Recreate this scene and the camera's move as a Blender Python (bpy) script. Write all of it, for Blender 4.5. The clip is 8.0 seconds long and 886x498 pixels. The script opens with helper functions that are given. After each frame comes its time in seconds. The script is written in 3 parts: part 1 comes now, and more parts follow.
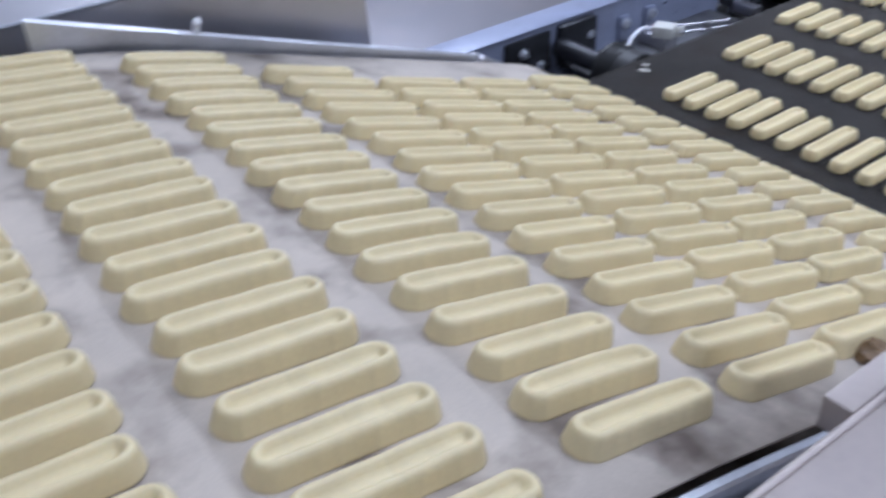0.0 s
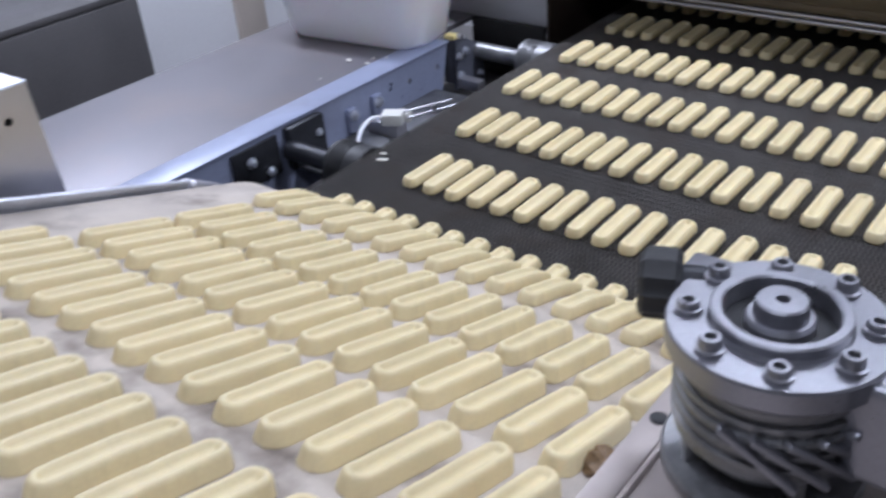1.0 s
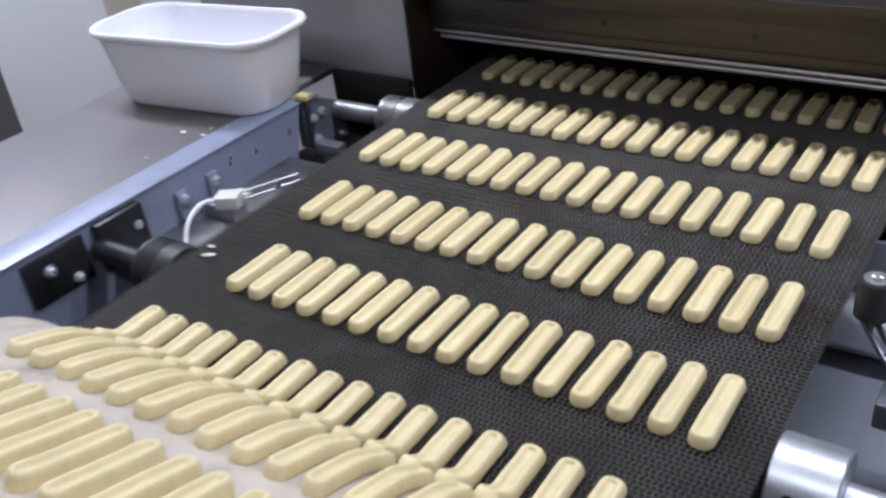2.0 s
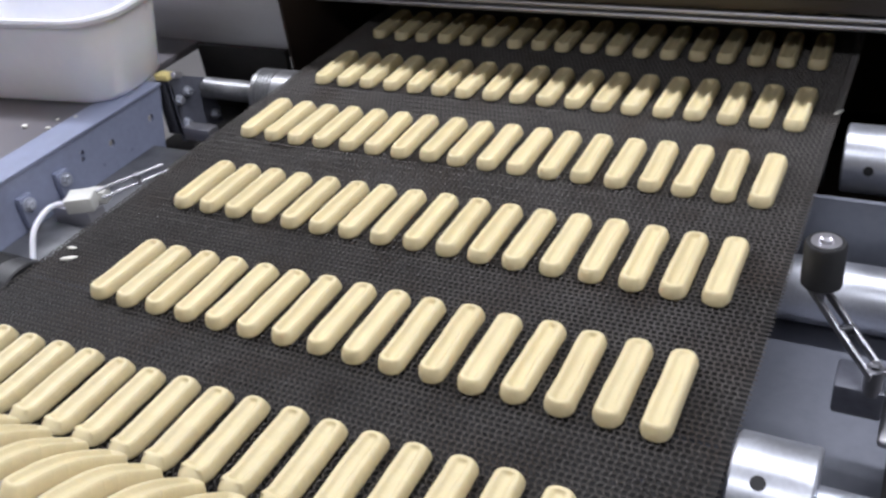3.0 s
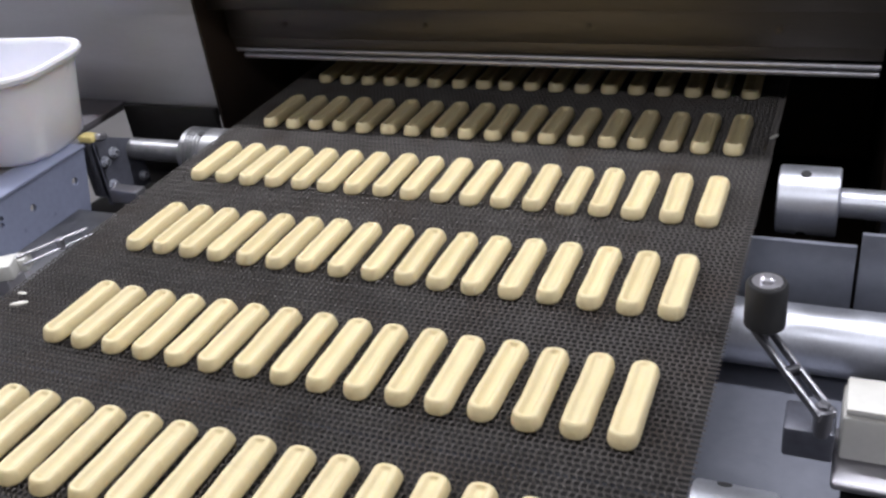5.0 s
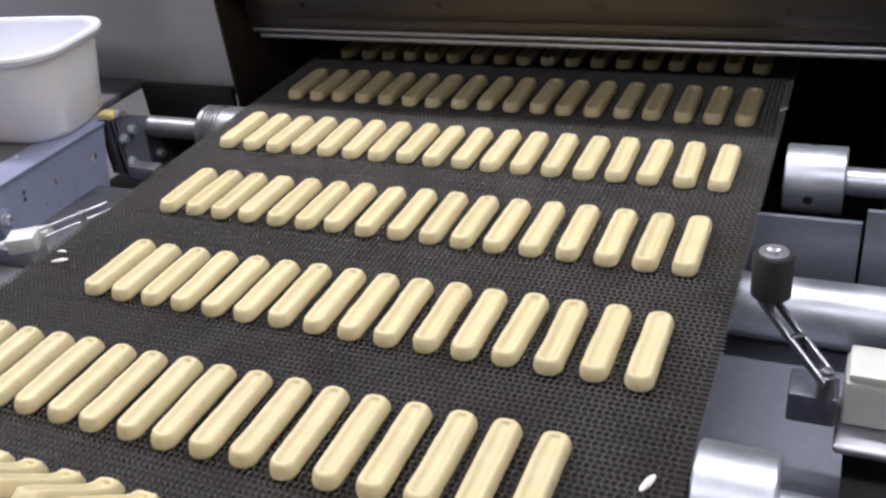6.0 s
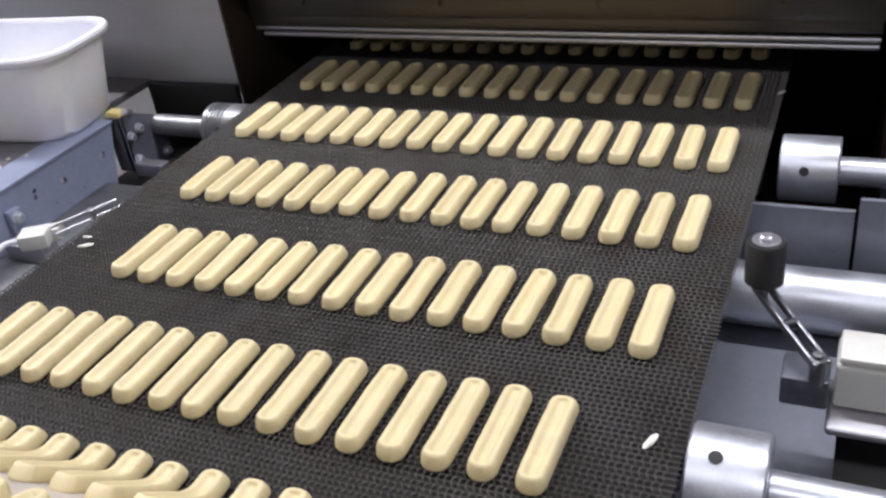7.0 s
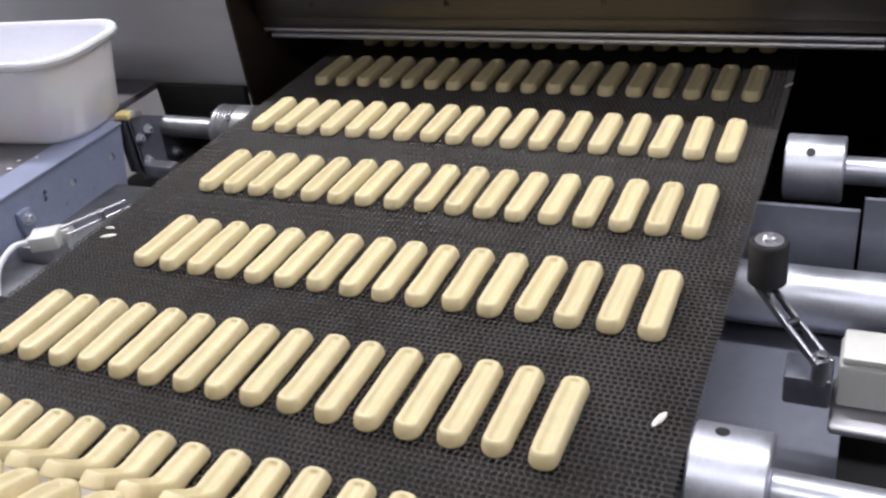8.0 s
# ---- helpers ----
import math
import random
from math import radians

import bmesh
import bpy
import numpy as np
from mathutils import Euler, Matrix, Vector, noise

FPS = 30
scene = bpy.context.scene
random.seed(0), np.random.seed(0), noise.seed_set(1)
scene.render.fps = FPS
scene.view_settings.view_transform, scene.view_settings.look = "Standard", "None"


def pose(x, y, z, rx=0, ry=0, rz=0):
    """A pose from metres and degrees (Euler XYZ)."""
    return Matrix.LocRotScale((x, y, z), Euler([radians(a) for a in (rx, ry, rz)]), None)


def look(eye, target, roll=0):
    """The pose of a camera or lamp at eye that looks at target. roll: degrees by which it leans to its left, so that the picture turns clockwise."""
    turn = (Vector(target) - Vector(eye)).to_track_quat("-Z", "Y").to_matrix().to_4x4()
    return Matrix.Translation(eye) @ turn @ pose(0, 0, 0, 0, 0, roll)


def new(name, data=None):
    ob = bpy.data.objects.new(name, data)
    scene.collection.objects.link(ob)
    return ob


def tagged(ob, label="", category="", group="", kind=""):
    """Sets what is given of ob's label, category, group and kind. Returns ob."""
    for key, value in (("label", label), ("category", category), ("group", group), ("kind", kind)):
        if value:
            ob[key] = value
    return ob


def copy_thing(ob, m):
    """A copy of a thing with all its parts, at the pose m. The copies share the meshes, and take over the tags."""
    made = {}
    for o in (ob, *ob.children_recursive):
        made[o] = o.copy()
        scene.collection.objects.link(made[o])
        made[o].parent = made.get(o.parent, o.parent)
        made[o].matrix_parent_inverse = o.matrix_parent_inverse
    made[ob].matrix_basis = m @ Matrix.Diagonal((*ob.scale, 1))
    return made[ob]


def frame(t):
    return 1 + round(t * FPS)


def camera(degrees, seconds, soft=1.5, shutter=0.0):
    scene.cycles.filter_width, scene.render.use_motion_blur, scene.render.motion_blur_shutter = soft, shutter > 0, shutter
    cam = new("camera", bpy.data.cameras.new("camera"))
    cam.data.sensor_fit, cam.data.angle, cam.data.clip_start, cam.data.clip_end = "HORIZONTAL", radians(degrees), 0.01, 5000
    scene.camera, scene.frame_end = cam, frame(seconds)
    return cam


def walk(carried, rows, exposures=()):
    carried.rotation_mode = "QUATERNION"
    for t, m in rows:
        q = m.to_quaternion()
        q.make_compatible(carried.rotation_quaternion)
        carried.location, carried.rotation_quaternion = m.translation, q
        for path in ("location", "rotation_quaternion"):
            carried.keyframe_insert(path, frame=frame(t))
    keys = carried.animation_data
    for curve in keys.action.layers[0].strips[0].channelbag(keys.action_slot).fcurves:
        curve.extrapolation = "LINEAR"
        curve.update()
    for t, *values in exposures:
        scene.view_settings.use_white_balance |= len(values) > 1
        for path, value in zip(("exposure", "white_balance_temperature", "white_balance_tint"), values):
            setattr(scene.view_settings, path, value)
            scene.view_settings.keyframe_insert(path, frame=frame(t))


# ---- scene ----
# ---- camera and its walk ----
# metres; the wire belt's top lies at height BZ, it runs towards +y into the oven
BZ = 0.95
cam = camera(51.36, 8.0, 2.5, 0.5)
walk(cam, [
    (0.0, look((0.8677, -1.0433, 1.6034), (0.1938, -0.5757, 1.0313), -3.14)),
    (0.3, look((0.8766, -1.0137, 1.6124), (0.2237, -0.4911, 1.0642), -4.22)),
    (0.5, look((0.8659, -0.9929, 1.6251), (0.2306, -0.4415, 1.0844), -4.64)),
    (0.6, look((0.8711, -0.9780, 1.6267), (0.2464, -0.4054, 1.0957), -5.06)),
    (1.0, look((0.8720, -0.9143, 1.6233), (0.3172, -0.2683, 1.0991), -4.94)),
    (1.5, look((0.8823, -0.7905, 1.6371), (0.3486, -0.1223, 1.1187), -6.79)),
    (1.7, look((0.8773, -0.7006, 1.6252), (0.3439, -0.0272, 1.1133), -6.88)),
    (2.8, look((0.7905, -0.4634, 1.5362), (0.3413, 0.2435, 0.9899), -7.72)),
    (3.0, look((0.7878, -0.4522, 1.5256), (0.3538, 0.2595, 0.9732), -8.33)),
    (3.5, look((0.7728, -0.4470, 1.5162), (0.3607, 0.2791, 0.9658), -9.21)),
    (4.0, look((0.7828, -0.4318, 1.5194), (0.3916, 0.3222, 0.9918), -8.61)),
    (4.5, look((0.7799, -0.4235, 1.5127), (0.3960, 0.3483, 1.0059), -7.95)),
    (6.0, look((0.7836, -0.4670, 1.5047), (0.3944, 0.2955, 0.9880), -7.62)),
    (6.5, look((0.7968, -0.4793, 1.5143), (0.4059, 0.2796, 0.9934), -7.77)),
    (7.0, look((0.7972, -0.4873, 1.5157), (0.4039, 0.2700, 0.9944), -8.45)),
    (7.5, look((0.8049, -0.4855, 1.5176), (0.4062, 0.2677, 0.9944), -8.68)),
    (8.0, look((0.8059, -0.4894, 1.5196), (0.4021, 0.2630, 0.9991), -8.97)),
], exposures=[(0.0, -0.36, 5400, 16), (0.8, -0.20, 5620, 17), (1.7, -0.15, 5880, 14), (3.0, -0.04, 6250, 15), (8.0, 0.02, 6420, 16)])

# ---- world and lamps ----
world = bpy.data.worlds.new("world")
scene.world = world
world.use_nodes = True
world.node_tree.nodes["Background"].inputs[0].default_value = (0.75, 0.82, 1.0, 1)
world.node_tree.nodes["Background"].inputs[1].default_value = 0.1


def tube_lamp(x, y, z, length, watts, colour=(0.93, 0.96, 1.0)):
    """The light of one tube, shining down; all of them hang out of view."""
    lamp = bpy.data.lights.new("unseen_tube_light", "AREA")
    lamp.shape, lamp.size, lamp.size_y = "RECTANGLE", length, 0.14
    lamp.energy, lamp.color = watts, colour
    ob = new("unseen_tube_light", lamp)
    ob.matrix_world = pose(x, y, z)


# first follows the canopy's shadow edge; other three are unseen fill lamps, added
TUBES_AND_FILLS = [(0.35, 0.85, 3.02, 1.5, 28), (0.6, -1.2, 2.80, 1.5, 15), (-1.9, 0.85, 3.02, 1.5, 72), (2.1, 0.85, 3.02, 1.5, 42)]
for tube in TUBES_AND_FILLS:
    tube_lamp(*tube)


# ---- materials ----
def material(name, colour, rough=0.5, metal=0.0, vary=0.12, scale=6.0, fine=90.0, bump=0.15, bump_d=0.001,
             stain=None, stain_amount=0.0, coat=0.0, sss=0.0, stretch=(1, 1, 1), per_object=0.0, rough_vary=0.12):
    m = bpy.data.materials.new(name)
    m.use_nodes = True
    nt = m.node_tree
    bsdf = nt.nodes["Principled BSDF"]
    co = nt.nodes.new("ShaderNodeTexCoord")
    mp = nt.nodes.new("ShaderNodeMapping")
    mp.inputs["Scale"].default_value = stretch
    nt.links.new(co.outputs["Object"], mp.inputs[0])

    def noise_tex(s, detail=4.0):
        n = nt.nodes.new("ShaderNodeTexNoise")
        n.inputs["Scale"].default_value, n.inputs["Detail"].default_value = s, detail
        nt.links.new(mp.outputs[0], n.inputs["Vector"])
        return n

    big, small = noise_tex(scale), noise_tex(fine)
    ramp = nt.nodes.new("ShaderNodeMix")
    ramp.data_type = "RGBA"
    lo = [c * (1 - vary) for c in colour]
    hi = [min(1, c * (1 + vary)) for c in colour]
    ramp.inputs[6].default_value, ramp.inputs[7].default_value = (*lo, 1), (*hi, 1)
    mixn = nt.nodes.new("ShaderNodeMath")
    mixn.operation = "MULTIPLY_ADD"
    mixn.inputs[1].default_value, mixn.inputs[2].default_value = 0.6, 0.0
    nt.links.new(big.outputs[0], mixn.inputs[0])
    add = nt.nodes.new("ShaderNodeMath")
    add.operation = "MULTIPLY_ADD"
    add.inputs[1].default_value = 0.4
    nt.links.new(small.outputs[0], add.inputs[0])
    nt.links.new(mixn.outputs[0], add.inputs[2])
    con = nt.nodes.new("ShaderNodeMapRange")
    con.inputs[1].default_value, con.inputs[2].default_value = 0.3, 0.7
    nt.links.new(add.outputs[0], con.inputs[0])
    nt.links.new(con.outputs[0], ramp.inputs[0])
    out = ramp.outputs[2]
    if stain:
        st = noise_tex(scale * 0.8 + 1.3, 6.0)
        cut = nt.nodes.new("ShaderNodeMapRange")
        cut.inputs[1].default_value, cut.inputs[2].default_value = 0.5, 0.72
        cut.inputs[4].default_value = stain_amount
        nt.links.new(st.outputs[0], cut.inputs[0])
        mx = nt.nodes.new("ShaderNodeMix")
        mx.data_type = "RGBA"
        nt.links.new(cut.outputs[0], mx.inputs[0])
        nt.links.new(out, mx.inputs[6])
        mx.inputs[7].default_value = (*stain, 1)
        out = mx.outputs[2]
    if per_object:
        info = nt.nodes.new("ShaderNodeObjectInfo")
        hsv = nt.nodes.new("ShaderNodeHueSaturation")
        mr = nt.nodes.new("ShaderNodeMapRange")
        mr.inputs[3].default_value, mr.inputs[4].default_value = 1 - per_object, 1 + per_object
        nt.links.new(info.outputs["Random"], mr.inputs[0])
        nt.links.new(mr.outputs[0], hsv.inputs["Value"])
        nt.links.new(out, hsv.inputs["Color"])
        out = hsv.outputs[0]
    nt.links.new(out, bsdf.inputs["Base Color"])
    rr = nt.nodes.new("ShaderNodeMapRange")
    rr.inputs[3].default_value, rr.inputs[4].default_value = max(0.03, rough - rough_vary), min(1, rough + rough_vary)
    nt.links.new(con.outputs[0], rr.inputs[0])
    nt.links.new(rr.outputs[0], bsdf.inputs["Roughness"])
    bsdf.inputs["Metallic"].default_value = metal
    bsdf.inputs["Coat Weight"].default_value = coat
    bsdf.inputs["Coat Roughness"].default_value = 0.15
    if sss:
        bsdf.inputs["Subsurface Weight"].default_value = sss
        bsdf.inputs["Subsurface Radius"].default_value = (1.0, 0.7, 0.35)
        bsdf.inputs["Subsurface Scale"].default_value = 0.006
    if bump:
        bp = nt.nodes.new("ShaderNodeBump")
        bp.inputs["Strength"].default_value, bp.inputs["Distance"].default_value = bump, bump_d
        nt.links.new(add.outputs[0], bp.inputs["Height"])
        nt.links.new(bp.outputs[0], bsdf.inputs["Normal"])
    return m


DOUGH = material("dough", (0.715, 0.605, 0.355), 0.52, vary=0.06, scale=30, fine=420, bump=0.5, bump_d=0.0012, sss=0.12, per_object=0.035)
BURNT = material("baked_crust", (0.17, 0.105, 0.05), 0.6, vary=0.5, scale=60, fine=300, bump=0.6, bump_d=0.002)
CANVAS = material("conveyor_canvas", (0.50, 0.44, 0.375), 0.75, vary=0.2, scale=16, fine=700, bump=0.4, bump_d=0.0006,
                  stain=(0.13, 0.10, 0.08), stain_amount=1.0)
WIRE = material("belt_wire", (0.118, 0.108, 0.100), 0.45, 0.5, vary=0.35, scale=14, fine=200, bump=0.0, stain=(0.07, 0.045, 0.03), stain_amount=0.5)
# near-black, also for the sheets that stand in for shaded gaps
NEARBLACK = material("near_black_steel", (0.03, 0.028, 0.027), 0.6, 0.3, vary=0.4, scale=7, fine=90)
BLUE = material("blue_grey_paint", (0.30, 0.33, 0.45), 0.38, 0.15, vary=0.12, scale=8, fine=120, bump=0.1, stain=(0.16, 0.16, 0.19), stain_amount=0.5)
STEEL = material("brushed_steel", (0.55, 0.54, 0.57), 0.40, 0.9, vary=0.06, scale=3, fine=220, bump=0.05, bump_d=0.0003, stretch=(1, 0.4, 2), stain=(0.44, 0.40, 0.39), stain_amount=0.3)
BRIGHT = material("turned_steel", (0.70, 0.72, 0.78), 0.42, 0.9, vary=0.14, scale=12, fine=200, bump=0.02, bump_d=0.0002, stretch=(1.5, 1, 1), stain=(0.55, 0.56, 0.60), stain_amount=0.35)
TABLE = material("worktop_steel", (0.20, 0.19, 0.205), 0.46, 0.55, vary=0.07, scale=3, fine=14, bump=0.0, stain=(0.30, 0.235, 0.20), stain_amount=0.3, rough_vary=0.05)
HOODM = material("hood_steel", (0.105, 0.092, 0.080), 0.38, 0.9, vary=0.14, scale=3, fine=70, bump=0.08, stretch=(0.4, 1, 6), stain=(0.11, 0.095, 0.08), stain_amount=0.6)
# near-black brown, chosen to redden the light bounced onto the dough inside
UMBER = material("dark_brown_oven_inside", (0.030, 0.019, 0.013), 0.65, 0.2, vary=0.45, scale=7, fine=90)
DARK = material("dark_iron", (0.035, 0.036, 0.042), 0.45, 0.5, vary=0.35, scale=18, fine=150, bump=0.25)
NAVY = material("dark_blue_paint", (0.13, 0.135, 0.165), 0.4, 0.2, vary=0.3, scale=9, fine=110)
SLATE = material("slate_paint", (0.20, 0.21, 0.25), 0.45, 0.2, vary=0.15, scale=6, fine=80)
CAST = material("cast_aluminium", (0.30, 0.30, 0.325), 0.36, 0.85, vary=0.14, scale=20, fine=350, bump=0.25, bump_d=0.0006, stain=(0.25, 0.25, 0.28), stain_amount=0.4)
CASTD = material("oily_cast_metal", (0.26, 0.26, 0.265), 0.42, 0.7, vary=0.25, scale=22, fine=250, bump=0.25, bump_d=0.0006, stain=(0.07, 0.07, 0.075), stain_amount=0.6)
PANEL = material("pale_brushed_steel", (0.60, 0.60, 0.62), 0.48, 0.55, vary=0.08, scale=3, fine=160, bump=0.05, bump_d=0.0003, stretch=(0.5, 1, 3), stain=(0.42, 0.41, 0.41), stain_amount=0.5)
HOUSING = material("dull_housing_steel", (0.44, 0.385, 0.355), 0.5, 0.55, vary=0.10, scale=5, fine=160, bump=0.06, bump_d=0.0003, stain=(0.34, 0.28, 0.25), stain_amount=0.5)
RUBBER = material("black_rubber", (0.022, 0.022, 0.023), 0.55, vary=0.25, scale=25, fine=200)
WHITEP = material("white_plastic", (0.88, 0.88, 0.93), 0.35, vary=0.03, scale=6, fine=80, bump=0.06, sss=0.1)
CREAM = material("cream_plastic", (0.70, 0.69, 0.64), 0.4, vary=0.06, scale=15, fine=150, stain=(0.45, 0.42, 0.36), stain_amount=0.4)
WALLG = material("unseen_wall_grey", (0.55, 0.55, 0.56), 0.5, vary=0.05, scale=2, fine=60, bump=0.05)
WALLM = material("white_wall_panel", (0.80, 0.80, 0.82), 0.42, vary=0.04, scale=2, fine=60, bump=0.05)
GREYP = material("dark_grey_laminate", (0.10, 0.095, 0.095), 0.4, vary=0.15, scale=5, fine=90)
BEIGE = material("beige_plaster", (0.62, 0.55, 0.48), 0.6, vary=0.08, scale=5, fine=90)
FLOORM = material("floor_tiles", (0.20, 0.19, 0.185), 0.5, vary=0.15, scale=3, fine=60, stain=(0.18, 0.17, 0.16), stain_amount=0.4)
CEIL = material("ceiling_paint", (0.72, 0.72, 0.72), 0.7, vary=0.03, scale=2, fine=50)
FLOUR = material("flour_crumb", (0.85, 0.82, 0.74), 0.8, vary=0.05, scale=40, fine=300)
YELLOWM = material("yellow_plastic", (0.75, 0.62, 0.25), 0.5, vary=0.1, scale=20, fine=200)


# ---- building helpers ----
def part(name, bm, mat, parent=None, label="", smooth=0.6):
    """One bmesh as one mesh object, under a thing or part."""
    me = bpy.data.meshes.new(name)
    bmesh.ops.recalc_face_normals(bm, faces=bm.faces)
    bm.to_mesh(me)
    bm.free()
    me.materials.append(mat)
    if smooth:
        me.shade_smooth()
        me.set_sharp_from_angle(angle=smooth)
    ob = new(name, me)
    ob.parent = parent
    if label:
        tagged(ob, label)
    return ob


def empty(name, label, category, x=0, y=0, z=0, group="", kind=""):
    ob = new(name)
    ob.empty_display_size = 0.03
    ob.matrix_basis = pose(x, y, z)
    return tagged(ob, label, category, group, kind)


def box(bm, x0, x1, y0, y1, z0, z1, bevel=0.002, turn=None, segs=2):
    b = bmesh.new()
    bmesh.ops.create_cube(b, size=1)
    for v in b.verts:
        v.co = Vector(((x0 + x1) / 2 + v.co.x * (x1 - x0), (y0 + y1) / 2 + v.co.y * (y1 - y0), (z0 + z1) / 2 + v.co.z * (z1 - z0)))
    if bevel:
        bmesh.ops.bevel(b, geom=list(b.edges), offset=bevel, segments=segs, affect="EDGES", profile=0.5)
    merge(bm, b, turn)


def merge(bm, b, turn=None):
    if turn is not None:
        b.transform(turn)
    me = bpy.data.meshes.new("tmp")
    b.to_mesh(me)
    b.free()
    bm.from_mesh(me)
    bpy.data.meshes.remove(me)


def lathe(bm, profile, turn=None, seg=32):
    """Profile of (radius, height) about z."""
    b = bmesh.new()
    rings = []
    for r, h in profile:
        if r < 1e-6:
            rings.append([b.verts.new((0, 0, h))])
        else:
            rings.append([b.verts.new((r * math.cos(6.283185 * i / seg), r * math.sin(6.283185 * i / seg), h)) for i in range(seg)])
    for a, c in zip(rings, rings[1:]):
        for i in range(seg):
            j = (i + 1) % seg
            if len(a) == 1 and len(c) > 1:
                b.faces.new((a[0], c[i], c[j]))
            elif len(c) == 1 and len(a) > 1:
                b.faces.new((a[i], a[j], c[0]))
            elif len(a) > 1:
                b.faces.new((a[i], a[j], c[j], c[i]))
    merge(bm, b, turn)


def rod(bm, p0, p1, r, seg=20, edge=0.0015):
    """A solid round bar with eased ends."""
    d = Vector(p1) - Vector(p0)
    n = d.length
    e = min(edge, r * 0.4, n * 0.3)
    turn = Matrix.Translation(p0) @ d.to_track_quat("Z", "Y").to_matrix().to_4x4()
    lathe(bm, [(0, 0), (r - e, 0), (r, e), (r, n - e), (r - e, n), (0, n)], turn, seg)


def hose(bm, pts, r, seg=8):
    """A round cable through points."""
    pts = [Vector(p) for p in pts]
    rings = []
    for i, p in enumerate(pts):
        d = (pts[min(i + 1, len(pts) - 1)] - pts[max(i - 1, 0)]).normalized()
        q = d.to_track_quat("Z", "Y").to_matrix()
        rings.append([bm.verts.new(p + q @ Vector((r * math.cos(6.283185 * k / seg), r * math.sin(6.283185 * k / seg), 0))) for k in range(seg)])
    for a, c in zip(rings, rings[1:]):
        for k in range(seg):
            bm.faces.new((a[k], a[(k + 1) % seg], c[(k + 1) % seg], c[k]))
    bm.faces.new(rings[0][::-1])
    bm.faces.new(rings[-1])


def smooth_line(pts, n=6):
    """Catmull-Rom points through pts."""
    pts = [Vector(p) for p in pts]
    out = []
    for i in range(len(pts) - 1):
        a, b, c, d = pts[max(i - 1, 0)], pts[i], pts[i + 1], pts[min(i + 2, len(pts) - 1)]
        for k in range(n):
            t = k / n
            out.append(0.5 * (2 * b + (c - a) * t + (2 * a - 5 * b + 4 * c - d) * t * t + (3 * b - a - 3 * c + d) * t ** 3))
    return out + [pts[-1]]


def holed_plate(bm, outline, holes, x0, x1, seg=14):
    """A plate in the y-z plane between x0 and x1, with round holes right through it: (y, z, r)."""
    b = bmesh.new()
    edges = []

    def loop(points):
        vs = [b.verts.new((x0, y, z)) for y, z in points]
        edges.extend(b.edges.new((vs[i], vs[(i + 1) % len(vs)])) for i in range(len(vs)))

    loop(outline)
    for y, z, r in holes:
        loop([(y + r * math.cos(6.283185 * i / seg), z + r * math.sin(6.283185 * i / seg)) for i in range(seg)])
    bmesh.ops.triangle_fill(b, edges=edges, use_beauty=True)
    res = bmesh.ops.extrude_face_region(b, geom=list(b.faces))
    for v in res["geom"]:
        if isinstance(v, bmesh.types.BMVert):
            v.co.x = x1
    merge(bm, b)


def bolt(parent, x, y, z, r=0.006, h=0.005, axis=(0, 0, 1), name="bolt", mat=None):
    bm = bmesh.new()
    turn = Matrix.Translation((x, y, z)) @ Vector(axis).to_track_quat("Z", "Y").to_matrix().to_4x4()
    lathe(bm, [(0, 0), (r * 1.35, 0), (r * 1.35, h * 0.3), (r, h * 0.3)], turn, 16)
    lathe(bm, [(r, h * 0.3), (r, h * 0.9), (r * 0.85, h), (r * 0.5, h), (r * 0.45, h * 0.5), (0, h * 0.5)], turn, 6)
    return part(name, bm, mat or BRIGHT, parent)


# ---- the room ----
def slab(name, x0, x1, y0, y1, z0, z1, mat, label, category):
    bm = bmesh.new()
    box(bm, x0, x1, y0, y1, z0, z1, 0)
    return tagged(part(name, bm, mat, smooth=0), label, category, kind="structure")


slab("floor", -2.65, 4.2, -4.2, 3.2, -0.1, 0.0, FLOORM, "grey bakery floor under the machines", "floor")
# ceiling and grey walls are unseen, added to close the room and bounce light
slab("ceiling", -2.65, 4.2, -4.2, 3.2, 3.1, 3.2, CEIL, "unseen ceiling added above the line for bounced light", "ceiling")
slab("wall_west", -2.65, -2.5, -4.2, 3.2, 0.0, 3.1, WALLM, "white panelled wall beyond the worktop", "wall")
slab("wall_east", 4.0, 4.2, -4.2, 3.2, 0.0, 3.1, WALLG, "unseen grey wall added for bounced light", "wall")
slab("wall_south", -2.5, 4.0, -4.2, -4.0, 0.0, 3.1, WALLG, "unseen grey wall added for bounced light", "wall")
slab("wall_north", -2.5, 4.0, 3.0, 3.2, 0.0, 3.1, WALLG, "unseen grey wall added for bounced light", "wall")

bm = bmesh.new()
box(bm, -2.5, -2.47, 1.70, 1.86, 0.0, 3.1, 0.004)
tagged(part("trim", bm, BEIGE), "beige strip fixed to the white wall", "trim", kind="structure")


# bodies for every lamp, the added fills too; none is in view
def ceiling_tube(x, y, z, length):
    f = empty("ceiling_light", "long white tube fixture, unseen, added with its light", "lamp", x, y, z, "ceiling lights")
    bm = bmesh.new()
    box(bm, -length / 2, length / 2, -0.10, 0.10, 0.02, 0.08, 0.006)
    part("housing", bm, WHITEP, f)
    for sx in (-0.4, 0.4):
        bm = bmesh.new()
        rod(bm, (sx * length, 0, 0.079), (sx * length, 0, 3.1 - z), 0.006, 10)
        part("hanger", bm, STEEL, f)


for x, y, z, length, watts in TUBES_AND_FILLS:
    ceiling_tube(x, y, z, length)

# ---- wire belt conveyor: still parts ----
VM = 0.0268      # speed of the wire belt
PITCH = 0.1906     # row spacing on it
